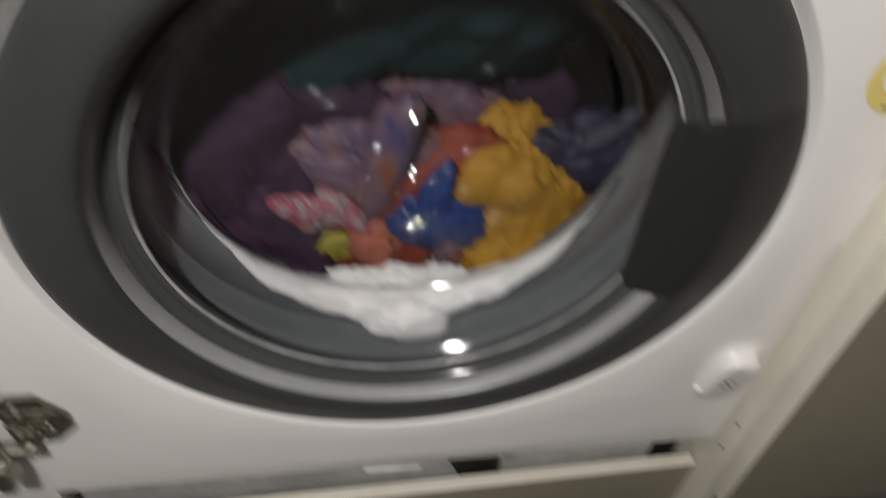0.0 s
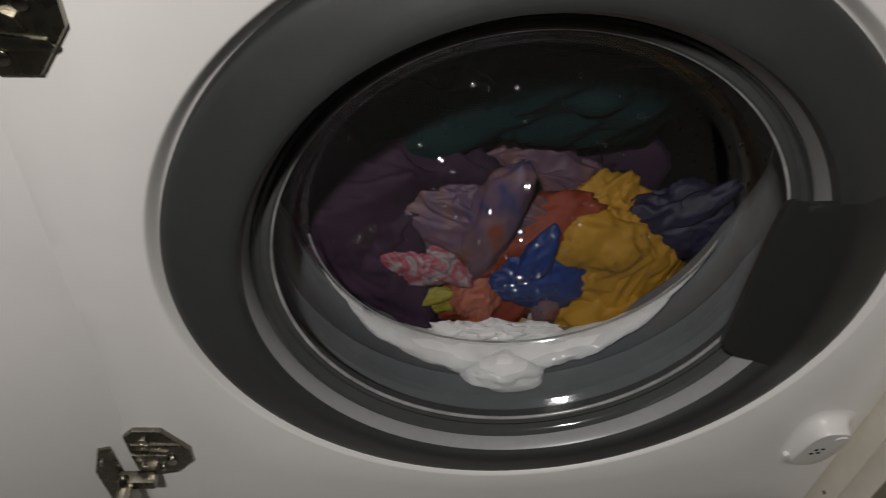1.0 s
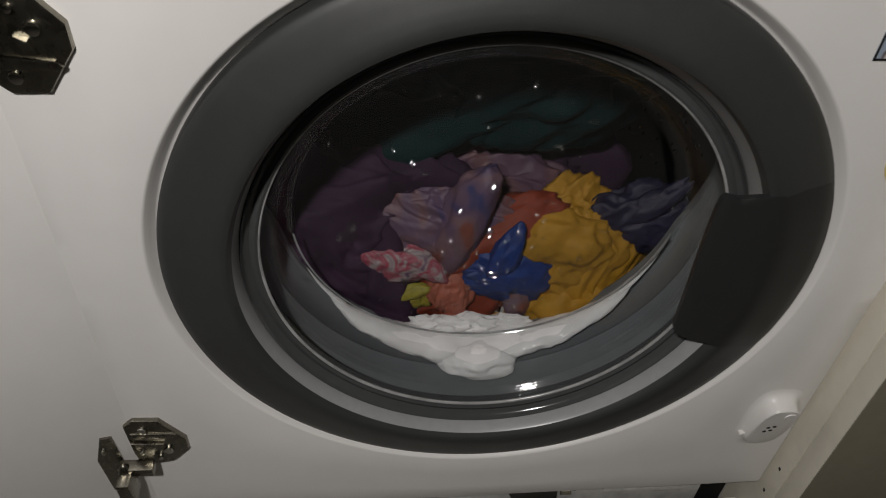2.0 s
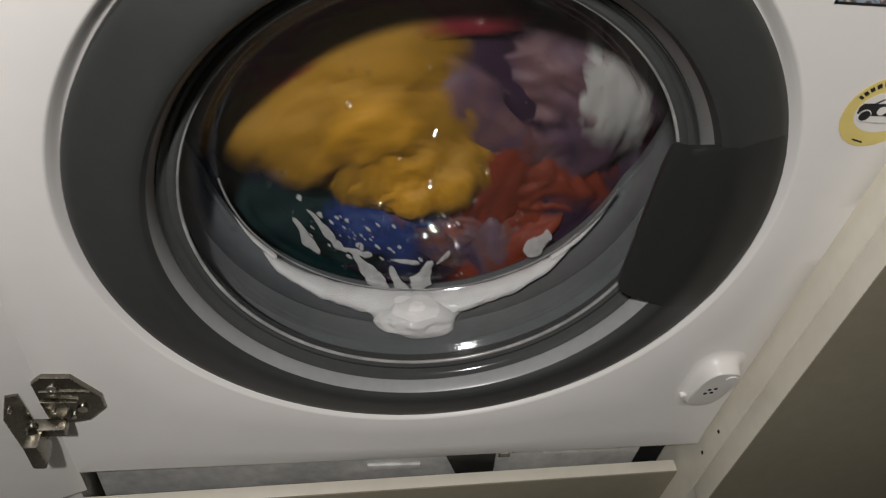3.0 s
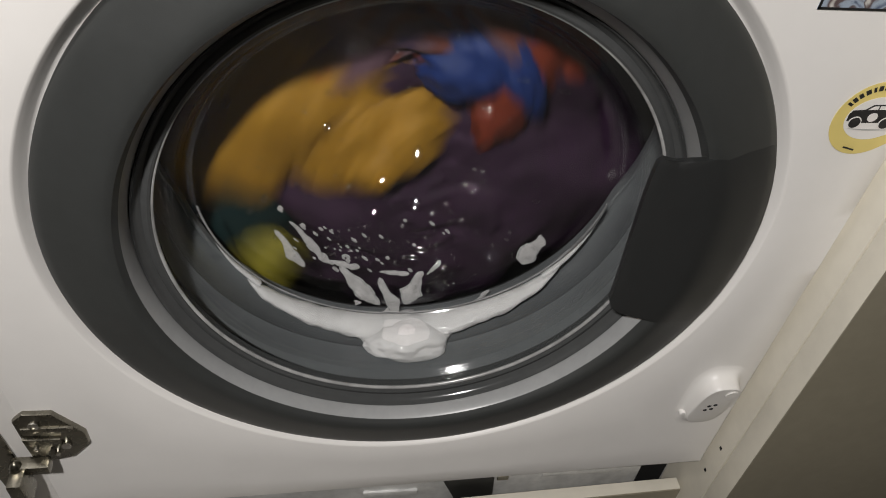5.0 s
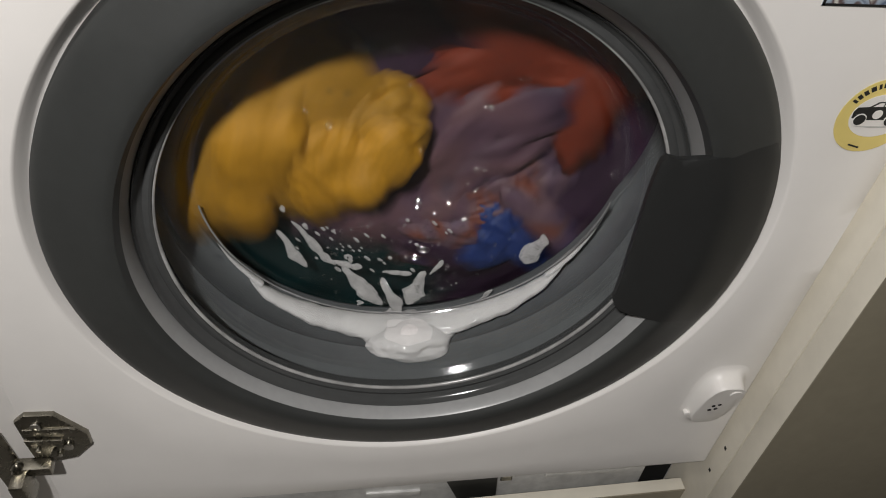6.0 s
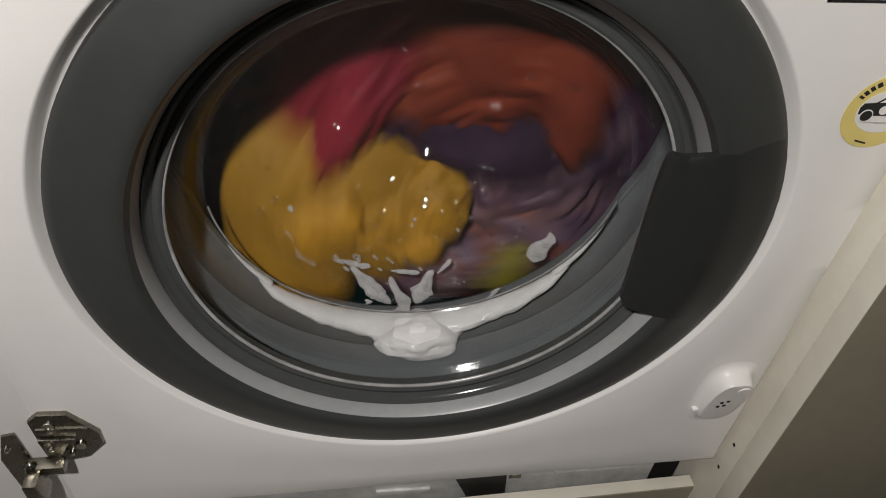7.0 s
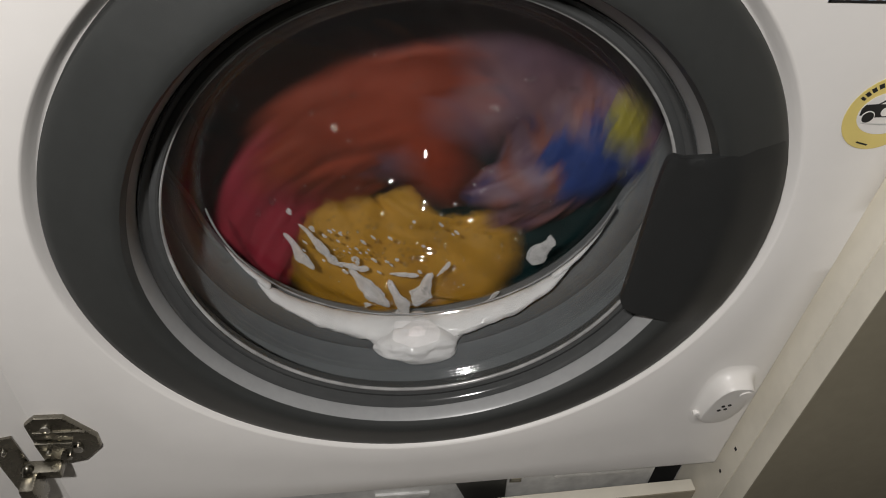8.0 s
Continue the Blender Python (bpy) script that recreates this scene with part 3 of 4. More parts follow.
def bumper():
    """White plastic door buffer: a mound whose flat oval end looks down and forward."""
    bm = bmesh.new()
    steps = 36
    rows = []
    for h, g in ((-0.0005, 1.55), (0.04, 1.36), (0.16, 1.20), (0.42, 1.09), (0.80, 1.02), (0.95, 0.99), (1.0, 0.95)):
        row = []
        for i in range(steps):
            a = 2 * math.pi * i / steps
            x, z = 0.0165 * math.copysign(abs(math.cos(a)) ** 0.62, math.cos(a)), 0.0325 * math.copysign(abs(math.sin(a)) ** 0.70, math.sin(a))
            x += 0.04 * z
            row.append(bm.verts.new((0.2665 + x * (g * 0.9 + 0.1), -h * (0.0110 + 0.16 * z), -0.1860 + z * (g * 0.6 + 0.4))))
        rows.append(row)
    for p, q in zip(rows, rows[1:]):
        for i in range(steps):
            bm.faces.new((p[i], p[(i + 1) % steps], q[(i + 1) % steps], q[i]))
    bm.faces.new(rows[-1])
    b = part("door_buffer", lift(bm), WHITE, machine, "white plastic door buffer with small holes")

    def face(x, z, r, mat, name, proud=0.0004):
        d = disc(0, 0, r, -proud, 0.0004, 14)
        y = -(0.0110 + 0.16 * (z + 0.1860))
        bmesh.ops.rotate(d, verts=d.verts[:], cent=(0, 0, 0), matrix=Matrix.Rotation(math.atan(0.16), 3, "X"))
        bmesh.ops.translate(d, verts=d.verts[:], vec=(x, y, z))
        part(name, lift(d), mat, b, smooth=False)

    for x, z in ((0.2622, -0.1850), (0.2672, -0.1832), (0.2612, -0.1925), (0.2662, -0.1907)):
        face(x, z, 0.0017, HOLE_SHADE, "buffer_hole")
    face(0.2735, -0.1640, 0.0052, PAPER, "buffer_notch", 0.0012)
    part("buffer_clip", lift(disc(0.2475, -0.2060, 0.0030, -0.0050, 0.001, 12, 0.001)), WHITE, b)


def hinge(z, flip, dx=0.0):
    """Nickel hinge: a folded plate on the machine, a link, and a plate on the door."""
    h = thing("hinge", "nickel-plated steel hinge screwed to the machine front and the open door", "hinge", "hinges of the furniture door", at=(-0.275 + dx, 0, z))
    s = -1 if flip else 1
    out = [(-0.0235, 0.022), (-0.0145, 0.0305), (0.0065, 0.0300), (0.0255, 0.0030), (0.0255, -0.0120), (0.0100, -0.0300), (-0.0060, -0.0345), (-0.0220, -0.0200)]
    out = [(x, q * s) for x, q in out]
    if flip:
        out = out[::-1]
    bm = prism(out, -0.0045, 0.0, 0.0022, 2)
    plate = part("mounting_plate", bm, NICKEL, h)
    # pressed channel and the folded tongue
    rib = [(-0.019, 0.0060), (0.0155, 0.0085), (0.0190, 0.0125), (0.0150, 0.0150), (-0.0190, 0.0150)]
    part("pressed_rib", prism([(x, q * s) for x, q in (rib[::-1] if flip else rib)], -0.0068, -0.0040, 0.0015), NICKEL, plate)
    ton = [(-0.0200, 0.0035), (0.0080, 0.0030), (0.0050, -0.0040), (-0.0020, -0.0060), (-0.0055, -0.0200), (-0.0180, -0.0200)]
    part("tongue", prism([(x, q * s) for x, q in (ton[::-1] if flip else ton)], -0.0090, -0.0042, 0.0012), NICKEL, plate)
    for x, q, r in ((-0.0080, 0.0190, 0.0042), (0.0090, -0.0100, 0.0042), (-0.0120, -0.0080, 0.0022), (0.0000, -0.0210, 0.0024), (-0.0180, 0.0010, 0.0016)):
        part("screw", disc(x, q * s, r, -0.0112 if r > 0.002 and x < -0.01 else -0.0075, -0.0040, 14, 0.0009), CHROME, plate)
    # link arm, bent round a pin
    arm = bmesh.new()
    box(-0.034, -0.004, -0.020, -0.0085, min(-0.019 * s, -0.029 * s), max(-0.019 * s, -0.029 * s), 0.0018, bm=arm)
    part("link_arm", arm, NICKEL, h)
    pin = bmesh.new()
    bmesh.ops.create_uvsphere(pin, u_segments=20, v_segments=14, radius=1.0)
    bmesh.ops.scale(pin, verts=pin.verts[:], vec=(0.0066, 0.0066, 0.0170))
    bmesh.ops.translate(pin, verts=pin.verts[:], vec=(-0.0285, -0.0165, -0.031 * s))
    part("pivot_pin", pin, NICKEL, h)
    cap = bmesh.new()
    box(-0.0330, -0.0215, -0.034, -0.0120, min(-0.022 * s, -0.056 * s), max(-0.022 * s, -0.056 * s), 0.003, bm=cap)
    part("hinge_cup", cap, NICKEL, h)
    # plate on the door
    dp = bmesh.new()
    q = [(-0.014, 0.012), (-0.011, -0.044), (-0.016, -0.060), (-0.028, -0.064), (-0.031, -0.014), (-0.023, 0.014)]

    c, w = math.cos(radians(SWING)), math.sin(radians(SWING))

    def on_leaf(y, proud):
        """A place on the open door, y along it, proud of its face."""
        return 0.275 - dx - 0.2966 + w * y + c * proud, c * y - w * proud

    a = [dp.verts.new((*on_leaf(y, -0.0006), zq * s)) for y, zq in q]
    b = [dp.verts.new((*on_leaf(y, 0.0026), zq * s)) for y, zq in q]
    dp.faces.new(a)
    dp.faces.new(b[::-1])
    for i in range(len(q)):
        j = (i + 1) % len(q)
        dp.faces.new((a[j], a[i], b[i], b[j]))
    dplate = part("door_plate", dp, NICKEL, h)
    for y, zq in ((-0.023, -0.002), (-0.020, -0.052)):
        sc = bmesh.new()
        bmesh.ops.create_uvsphere(sc, u_segments=14, v_segments=8, radius=0.0040)
        bmesh.ops.scale(sc, verts=sc.verts[:], vec=(0.5, 1, 1))
        bmesh.ops.translate(sc, verts=sc.verts[:], vec=(*on_leaf(y, 0.0030), zq * s))
        part("screw", sc, CHROME, dplate)
    return h


stickers()
bumper()
hinge(-0.1960, False)
hinge(0.1800, True, 0.0045)


# ---------------------------------------------------------------- foam
def lump(radius, squash, seed, rough=0.25, detail=3, freq=1.6, froth=0.0):
    bm = bmesh.new()
    bmesh.ops.create_icosphere(bm, subdivisions=detail, radius=1.0)
    off = Vector((seed * 3.1, seed * 1.7, seed * 5.3))
    for v in bm.verts:
        d = v.co.normalized()
        k = 1 + rough * noise.fractal(d * freq + off, 1.0, 2.0, 3) + froth * (1 - abs(noise.noise(d * 9 + off))) * 1.2 + froth * noise.noise(d * 21 + off)
        v.co = Vector((d.x * squash[0], d.y * squash[1], d.z * squash[2])) * radius * k
    return bm


def bowl_radius(y):
    """Outer radius of the glass bowl at a depth."""
    pts = [(0.022, 0.1688), (0.035, 0.1678), (0.050, 0.1666), (0.061, 0.165), (0.069, 0.1622), (0.074, 0.157), (0.0776, 0.149), (0.0804, 0.136), (0.0825, 0.12), (0.0851, 0.09)]
    return float(np.interp(y, [p[0] for p in pts], [p[1] for p in pts]))


def bowl_back(r, z=-0.18):
    """Depth of the outside of the glass bowl's back at a radius and height."""
    return BACK_LEAN * (z + 0.18) + dome(min(r, 0.1401)) + 0.0036


def foam_roll(a0, a1, y, thick, seed, taper=0.35):
    """A roll of foam along the bowl's lower seam, from angle a0 to a1 measured from straight down."""
    bm = bmesh.new()
    off = Vector((seed * 1.9, seed * 0.7, seed * 3.3))
    n, m = 56, 16
    rows = []
    for i in range(n + 1):
        f = i / n
        a = radians(a0 + (a1 - a0) * f)
        t = thick * (1 - (1 - taper) * f) * (1 + 0.22 * noise.fractal(Vector((f * 5, seed, 0)), 1, 2, 3))
        t *= max(0.03, 1 - f ** 6) ** 0.6
        rr = bowl_radius(y) + 0.0015 + 0.45 * t
        row = []
        for k in range(m):
            b = 2 * math.pi * k / m
            p = Vector((math.cos(b) * t * 0.62, math.sin(b) * t, 0))
            bumpy = 1 + 0.11 * noise.fractal(Vector((f * (a1 - a0) * 0.22, math.cos(b) * 1.1, math.sin(b) * 1.1)) + off, 1, 2.1, 3)
            r = rr + p.x * bumpy
            row.append(bm.verts.new((r * math.sin(a), y + p.y * bumpy, -r * math.cos(a))))
        rows.append(row)
    for p, q in zip(rows, rows[1:]):
        for k in range(m):
            bm.faces.new((p[k], p[(k + 1) % m], q[(k + 1) % m], q[k]))
    bm.faces.new(rows[0])
    bm.faces.new(rows[-1][::-1])
    return bm


def foam_drop(x0, z0, x1, z1, wide, seed):
    """A flat drop of foam on the back of the glass, thin at its tail and round at its head."""
    bm = bmesh.new()
    n, m = 18, 12
    long = Vector((x1 - x0, 0, z1 - z0))
    reach = long.length + wide
    long.normalize()
    side = Vector((long.z, 0, -long.x))
    rows = []
    for i in range(n + 1):
        f = i / n
        w = 1.35 * wide * (0.30 + 0.70 * min(1.0, f / 0.6) ** 1.1) * math.sqrt(max(0.02, 1 - max(0.0, (f - 0.62) / 0.38) ** 2))
        w *= max(0.3, 1 + 0.5 * noise.fractal(Vector((f * 4, seed, 0)), 1, 2, 3)) * (0.15 if i == 0 else 1)
        c = Vector((x0, 0, z0)) + long * (reach * f) + side * (wide * 0.8 * noise.noise(Vector((f * 2.5, seed + 9, 0))))
        row = []
        for k in range(m):
            b = 2 * math.pi * k / m
            p = c + side * (w * math.cos(b))
            p.y = bowl_back(math.hypot(p.x, p.z), p.z) + 0.0006 + min(0.0010, 0.4 * w) * math.sin(b)
            row.append(bm.verts.new(p))
        rows.append(row)
    for p, q in zip(rows, rows[1:]):
        for k in range(m):
            bm.faces.new((p[k], p[(k + 1) % m], q[(k + 1) % m], q[k]))
    bm.faces.new(rows[0])
    bm.faces.new(rows[-1][::-1])
    return bm


def shifted(bm, dx=0.0, dy=0.0, dz=0.0):
    bmesh.ops.translate(bm, verts=bm.verts[:], vec=(dx, dy, dz))
    return bm


def glint_disc(bm, x, z, wide, tall):
    """Clear disc added on the glass's near face, tilted to throw a lamp glint."""
    up = Vector((-0.182, -0.720, 0.669))
    turn = up.to_track_quat("Y", "Z").to_matrix().to_4x4()
    place = Matrix.Translation((x, bowl_back(math.hypot(x, z), z) - 0.0040, z))
    bmesh.ops.create_icosphere(bm, subdivisions=3, radius=1.0, matrix=place @ turn @ Matrix.Diagonal((wide, 0.10 * min(wide, tall), tall, 1)))


def foam():
    at = (0, 0.07, -0.165)
    bank = thing("soap_foam", "white soap foam lying between the glass bowl and the rubber seal", "foam", at=at)
    heap = lump(0.0285, (1.36, 0.80, 0.56), 4, 0.16, 5, 1.5, 0.003)
    part("foam_lump", shifted(heap, 0.006 - at[0], 0.062 - at[1], -(bowl_radius(0.062) + 0.0060) - at[2]), FOAM, bank)
    for side, reach, seed in ((-1, 50, 21), (1, 54, 24)):
        part("foam_wing", shifted(foam_roll(side * -5, side * reach, 0.0725, 0.0165, seed, 0.42), -at[0], -at[1], -at[2]), FOAM, bank)
    part("foam_wing", shifted(foam_roll(48, 80, 0.0745, 0.0046, 27, 0.25), -at[0], -at[1], -at[2]), FOAM, bank)
    part("foam_wing", shifted(foam_roll(-46, -66, 0.0745, 0.0036, 28, 0.25), -at[0], -at[1], -at[2]), FOAM, bank)
    drift = thing("soap_foam", "thick white drift of soap foam behind the glass, sinking away", "foam", at=at)
    for side, reach, seed in ((-1, 52, 31), (1, 58, 34)):
        part("foam_roll", shifted(foam_roll(side * -6, side * reach, 0.0735, 0.0215, seed, 0.40), -at[0], -at[1], -at[2]), FOAM, drift)
    for x, z, r, seed in ((-0.010, 0.026, 0.017, 41), (0.012, 0.023, 0.018, 42), (0.036, 0.028, 0.013, 43), (-0.038, 0.027, 0.014, 44)):
        part("foam_tuft", shifted(lump(r, (1.5, 0.5, 0.8), seed, 0.45, 4, 2.4), x, 0.018, z - 0.016), FOAM, drift)
    # splashes that run over the back of the glass
    rnd = random.Random(8)
    splash = thing("soap_splash", "streaks of white foam splashed up the back of the glass", "foam", at=at)
    # drops of foam lying on the glass, each from its tail to its head, and half its width
    blobs = ((-0.051, -0.103, -0.021, -0.146, 0.0052), (-0.018, -0.118, -0.002, -0.159, 0.0043), (0.018, -0.112, 0.007, -0.144, 0.0061),
             (-0.061, -0.096, -0.037, -0.106, 0.0026), (-0.100, -0.058, -0.081, -0.098, 0.0030), (-0.089, -0.051, -0.066, -0.087, 0.0022),
             (-0.018, -0.112, 0.005, -0.115, 0.0022), (0.022, -0.116, 0.032, -0.102, 0.0017), (-0.077, -0.076, -0.058, -0.100, 0.0022),
             (0.110, -0.065, 0.102, -0.092, 0.0065), (0.077, -0.132, 0.065, -0.158, 0.0035), (-0.039, -0.121, -0.030, -0.137, 0.0026),
             (0.057, -0.204, 0.058, -0.213, 0.0026), (-0.010, -0.154, -0.010, -0.167, 0.0030), (-0.039, -0.143, -0.035, -0.146, 0.0022))
    for k, (x0, z0, x1, z1, wide) in enumerate(blobs):
        part("foam_drop", shifted(foam_drop(x0, z0, x1, z1, wide, 70 + k), -at[0], -at[1], -at[2]), THIN_FOAM, splash)
        for q in range(1 + int(wide > 0.003) * 2):
            f = rnd.uniform(0.45, 0.95)
            x, z = x0 + (x1 - x0) * f + rnd.uniform(-0.4, 0.4) * wide, z0 + (z1 - z0) * f
            bm = bmesh.new()
            bmesh.ops.create_icosphere(bm, subdivisions=2, radius=wide * rnd.uniform(0.18, 0.42))
            part("bubble", shifted(bm, x - at[0], bowl_back(math.hypot(x, z), z) - 0.0004 - at[1], z - at[2]), WATER, splash)
    for k in range(54):
        f = rnd.uniform(0.35, 1.0)
        x, z = 0.003 - 0.078 * f + rnd.gauss(0, 0.013), -0.149 + 0.092 * f + rnd.gauss(0, 0.011)
        if k % 6 == 0:
            x = rnd.uniform(-0.02, 0.08)
        s = rnd.uniform(0.0007, 0.0021)
        bm = lump(s, (0.75, 0.35, rnd.uniform(1.0, 2.2)), 160 + k, 0.3, 2, 1.6)
        bmesh.ops.rotate(bm, verts=bm.verts[:], cent=(0, 0, 0), matrix=Matrix.Rotation(-0.7, 3, "Y"))
        part("foam_speck", shifted(bm, x - at[0], bowl_back(math.hypot(x, z), z) + 0.0012 - at[1], z - at[2]), THIN_FOAM, splash)
    # beads of water and bubbles stuck to the glass
    bm = bmesh.new()
    for k in range(260):
        a = rnd.uniform(0, 2 * math.pi) if k % 5 == 0 else rnd.gauss(-1.65, 0.75)
        r = 0.150 * math.sqrt(rnd.random()) if k % 5 == 0 else rnd.uniform(0.060, 0.128)
        x, z = r * math.cos(a), r * math.sin(a)
        y = bowl_back(r, z) + 0.0004
        s = rnd.uniform(0.0006, 0.0017) if k % 9 else rnd.uniform(0.0018, 0.0030)
        bmesh.ops.create_icosphere(bm, subdivisions=2, radius=s, matrix=Matrix.Translation((x, y, z)) @ Matrix.Diagonal((1, 0.3, 1.1, 1)))
    # added discs for lamp glints on the glass's near face, upright or level
    for x, z, level, size in ((0.005, 0.014, 0, 1.0), (0.007, -0.037, 0, 1.0), (0.014, -0.085, 1, 1.0), (0.008, -0.093, 1, 0.8), (-0.059, 0.042, 0, 0.6), (-0.121, 0.072, 0, 0.8),
                              (-0.105, -0.022, 0, 0.6), (0.099, -0.027, 1, 0.6), (0.097, 0.081, 1, 0.7), (0.068, 0.087, 1, 0.7), (-0.057, -0.085, 1, 0.6), (-0.116, -0.031, 0, 0.6),
                              (0.048, 0.060, 1, 0.5), (-0.019, -0.012, 0, 0.5), (0.148, 0.008, 0, 0.8), (-0.144, -0.078, 1, 0.7)):
        glint_disc(bm, x, z, 0.0042 * size * (1.5 if level else 1.0), 0.0042 * size * (0.8 if level else 1.5))
    for k in range(70):
        a, r = rnd.uniform(0, 2 * math.pi), rnd.uniform(0.045, 0.138)
        if k % 3:
            a = rnd.gauss(-1.6, 0.8)
        glint_disc(bm, r * math.cos(a), r * math.sin(a), rnd.uniform(0.0008, 0.0021), rnd.uniform(0.0009, 0.0024))
    drops = mesh_object("beads_and_glints", bm, WATER)
    drops.visible_shadow = False
    tagged(drops, "fine beads of water on the glass bowl, and added clear discs for lamp glints", "water drops", kind="stuff")
    return drift, splash


DRIFT, SPLASH = foam()


# ---------------------------------------------------------------- laundry
def cloth_lump(radius, squash, seed, folds=1.0, detail=5):
    """A wet bundle of cloth with deep creases, rolls and fine pleats."""
    bm = bmesh.new()
    bmesh.ops.create_icosphere(bm, subdivisions=detail, radius=1.0)
    off = Vector((seed * 2.3, seed * 4.1, seed * 0.7))
    lie = Matrix.Rotation(seed * 1.3, 3, "Y")
    for v in bm.verts:
        d = v.co.normalized()
        p = lie @ d
        big = noise.fractal(p * 1.0 + off, 1.0, 2.0, 2)
        w = Vector((p.x * 0.9, p.y * 1.6, p.z * 3.4)) + off + Vector((big, -big, big)) * 1.7
        ridge = 1 - 2 * abs(noise.noise(w))
        fine = 1 - 2 * abs(noise.noise(w * 2.4 + off))
        sway = noise.noise(p * 2.2 + off)
        pleat = 1 - 2 * abs(noise.noise(Vector((p.x * 2.0 + sway, p.y * 2.0, p.z * 9.0 + 2.6 * sway)) + off))
        wisp = noise.noise(p * 8 + off)
        k = 1 + 0.32 * big + folds * (0.15 * ridge + 0.060 * fine + 0.028 * pleat + 0.012 * wisp)
        v.co = Vector((d.x * squash[0], d.y * squash[1], d.z * squash[2])) * radius * k
    return bm


def garment(name, mat, radius, squash, seed, label, tails=("sleeve", "sleeve")):
    ob = tagged(new(name), label, "garment", "laundry in the drum")
    part("body", cloth_lump(radius, squash, seed, 1.15, 6 if radius > 0.05 else 5), mat, ob, angle=180)
    for k, tail in enumerate(tails):
        a = radians(seed * 77 + 150 * k)
        bm = cloth_lump(radius * 0.48, (1.9, 0.62, 0.72), seed + 30 + k, 0.9, 4)
        bmesh.ops.rotate(bm, verts=bm.verts[:], cent=(0, 0, 0), matrix=Matrix.Rotation(-a + 0.5, 3, "Y"))
        part(tail, shifted(bm, radius * 0.85 * math.cos(a), -0.006 - radius * 0.16, radius * 0.7 * math.sin(a)), mat, ob, angle=180)
    return ob


def towel():
    ob = tagged(new("towel"), "wet mustard-yellow towel tumbling in the drum", "garment", "laundry in the drum")
    part("body", cloth_lump(0.070, (0.95, 0.48, 1.15), 1, 0.75, 6), YELLOW, ob, angle=180)
    for r, q, seed, x, z in ((0.047, (1.15, 0.62, 0.80), 61, -0.016, 0.042), (0.050, (1.05, 0.62, 0.85), 64, 0.004, -0.036), (0.052, (1.15, 0.55, 0.95), 67, 0.046, -0.040),
                             (0.048, (1.10, 0.55, 0.90), 69, -0.020, -0.070)):
        part("fold", shifted(cloth_lump(r, q, seed, 0.7, 5), x, -0.014, z), YELLOW, ob, angle=180)
    return ob


LAUNDRY = {
    "yellow": towel(),
    "plum": garment("shirt", PLUM, 0.104, (1.2, 0.42, 0.95), 2, "wet dark plum shirt tumbling in the drum"),
    "teal": garment("sweater", TEAL, 0.112, (1.2, 0.45, 0.9), 3, "wet dark teal sweater tumbling in the drum"),
    "orange": garment("shirt", ORANGE, 0.074, (1.1, 0.42, 0.85), 4, "wet rust-red shirt tumbling in the drum"),
    "crimson": garment("shirt", CRIMSON, 0.060, (1.1, 0.45, 0.9), 5, "wet crimson shirt tumbling in the drum"),
    "blue": garment("sock", BLUE, 0.034, (1.2, 0.5, 0.9), 6, "wet cobalt-blue sock tumbling in the drum", ("toe",)),
    "mauve": garment("pyjama_top", MAUVE, 0.092, (1.25, 0.40, 0.9), 7, "wet mauve printed pyjama top tumbling in the drum"),
    "white": garment("cloth", PALE, 0.040, (0.8, 0.5, 1.3), 8, "wet white cloth tumbling in the drum", ("fold",)),
    "print": garment("scarf", MIXED, 0.056, (1.5, 0.38, 0.75), 9, "wet scarf in a blue, red and yellow print", ("scarf_end", "scarf_end")),
    "lime": garment("sock", LIME, 0.020, (1.3, 0.6, 0.8), 10, "wet olive-yellow sock tumbling in the drum", ("toe",)),
    "salmon": garment("sock", SALMON, 0.021, (0.9, 0.7, 1.2), 13, "wet salmon-red sock tumbling in the drum", ("toe",)),
    "pink": garment("handkerchief", PINK, 0.026, (1.2, 0.5, 0.8), 14, "wet crimson and white printed handkerchief", ("corner",)),
    "navy": garment("sock", NAVY, 0.034, (1.2, 0.6, 0.9), 15, "wet navy sock tumbling in the drum", ("toe",)),
    "dark": garment("trousers", PLUM, 0.120, (1.3, 0.5, 0.95), 11, "wet dark plum trousers deep in the drum", ("trouser_leg", "trouser_leg")),
    "deep": garment("blanket", TEAL, 0.115, (1.3, 0.5, 0.95), 12, "wet dark teal blanket deep in the drum", ("fold",)),
}
DEPTH = {"yellow": 0.132, "plum": 0.150, "teal": 0.172, "orange": 0.134, "crimson": 0.138, "blue": 0.107, "mauve": 0.145, "white": 0.116, "print": 0.122, "lime": 0.102, "salmon": 0.098, "pink": 0.104, "navy": 0.125,
         "dark": 0.22, "deep": 0.26}


# ---------------------------------------------------------------- what moves
def drum_angle(t):
    """Degrees that the drum has turned, against the clock as seen from the front."""
    a, b = 2.15, 2.75
    rate = 372.0
    if t <= a:
        return 0.0
    if t < b:
        return rate * (t - a) ** 2 / (2 * (b - a))
    return rate * ((b - a) / 2 + t - b)


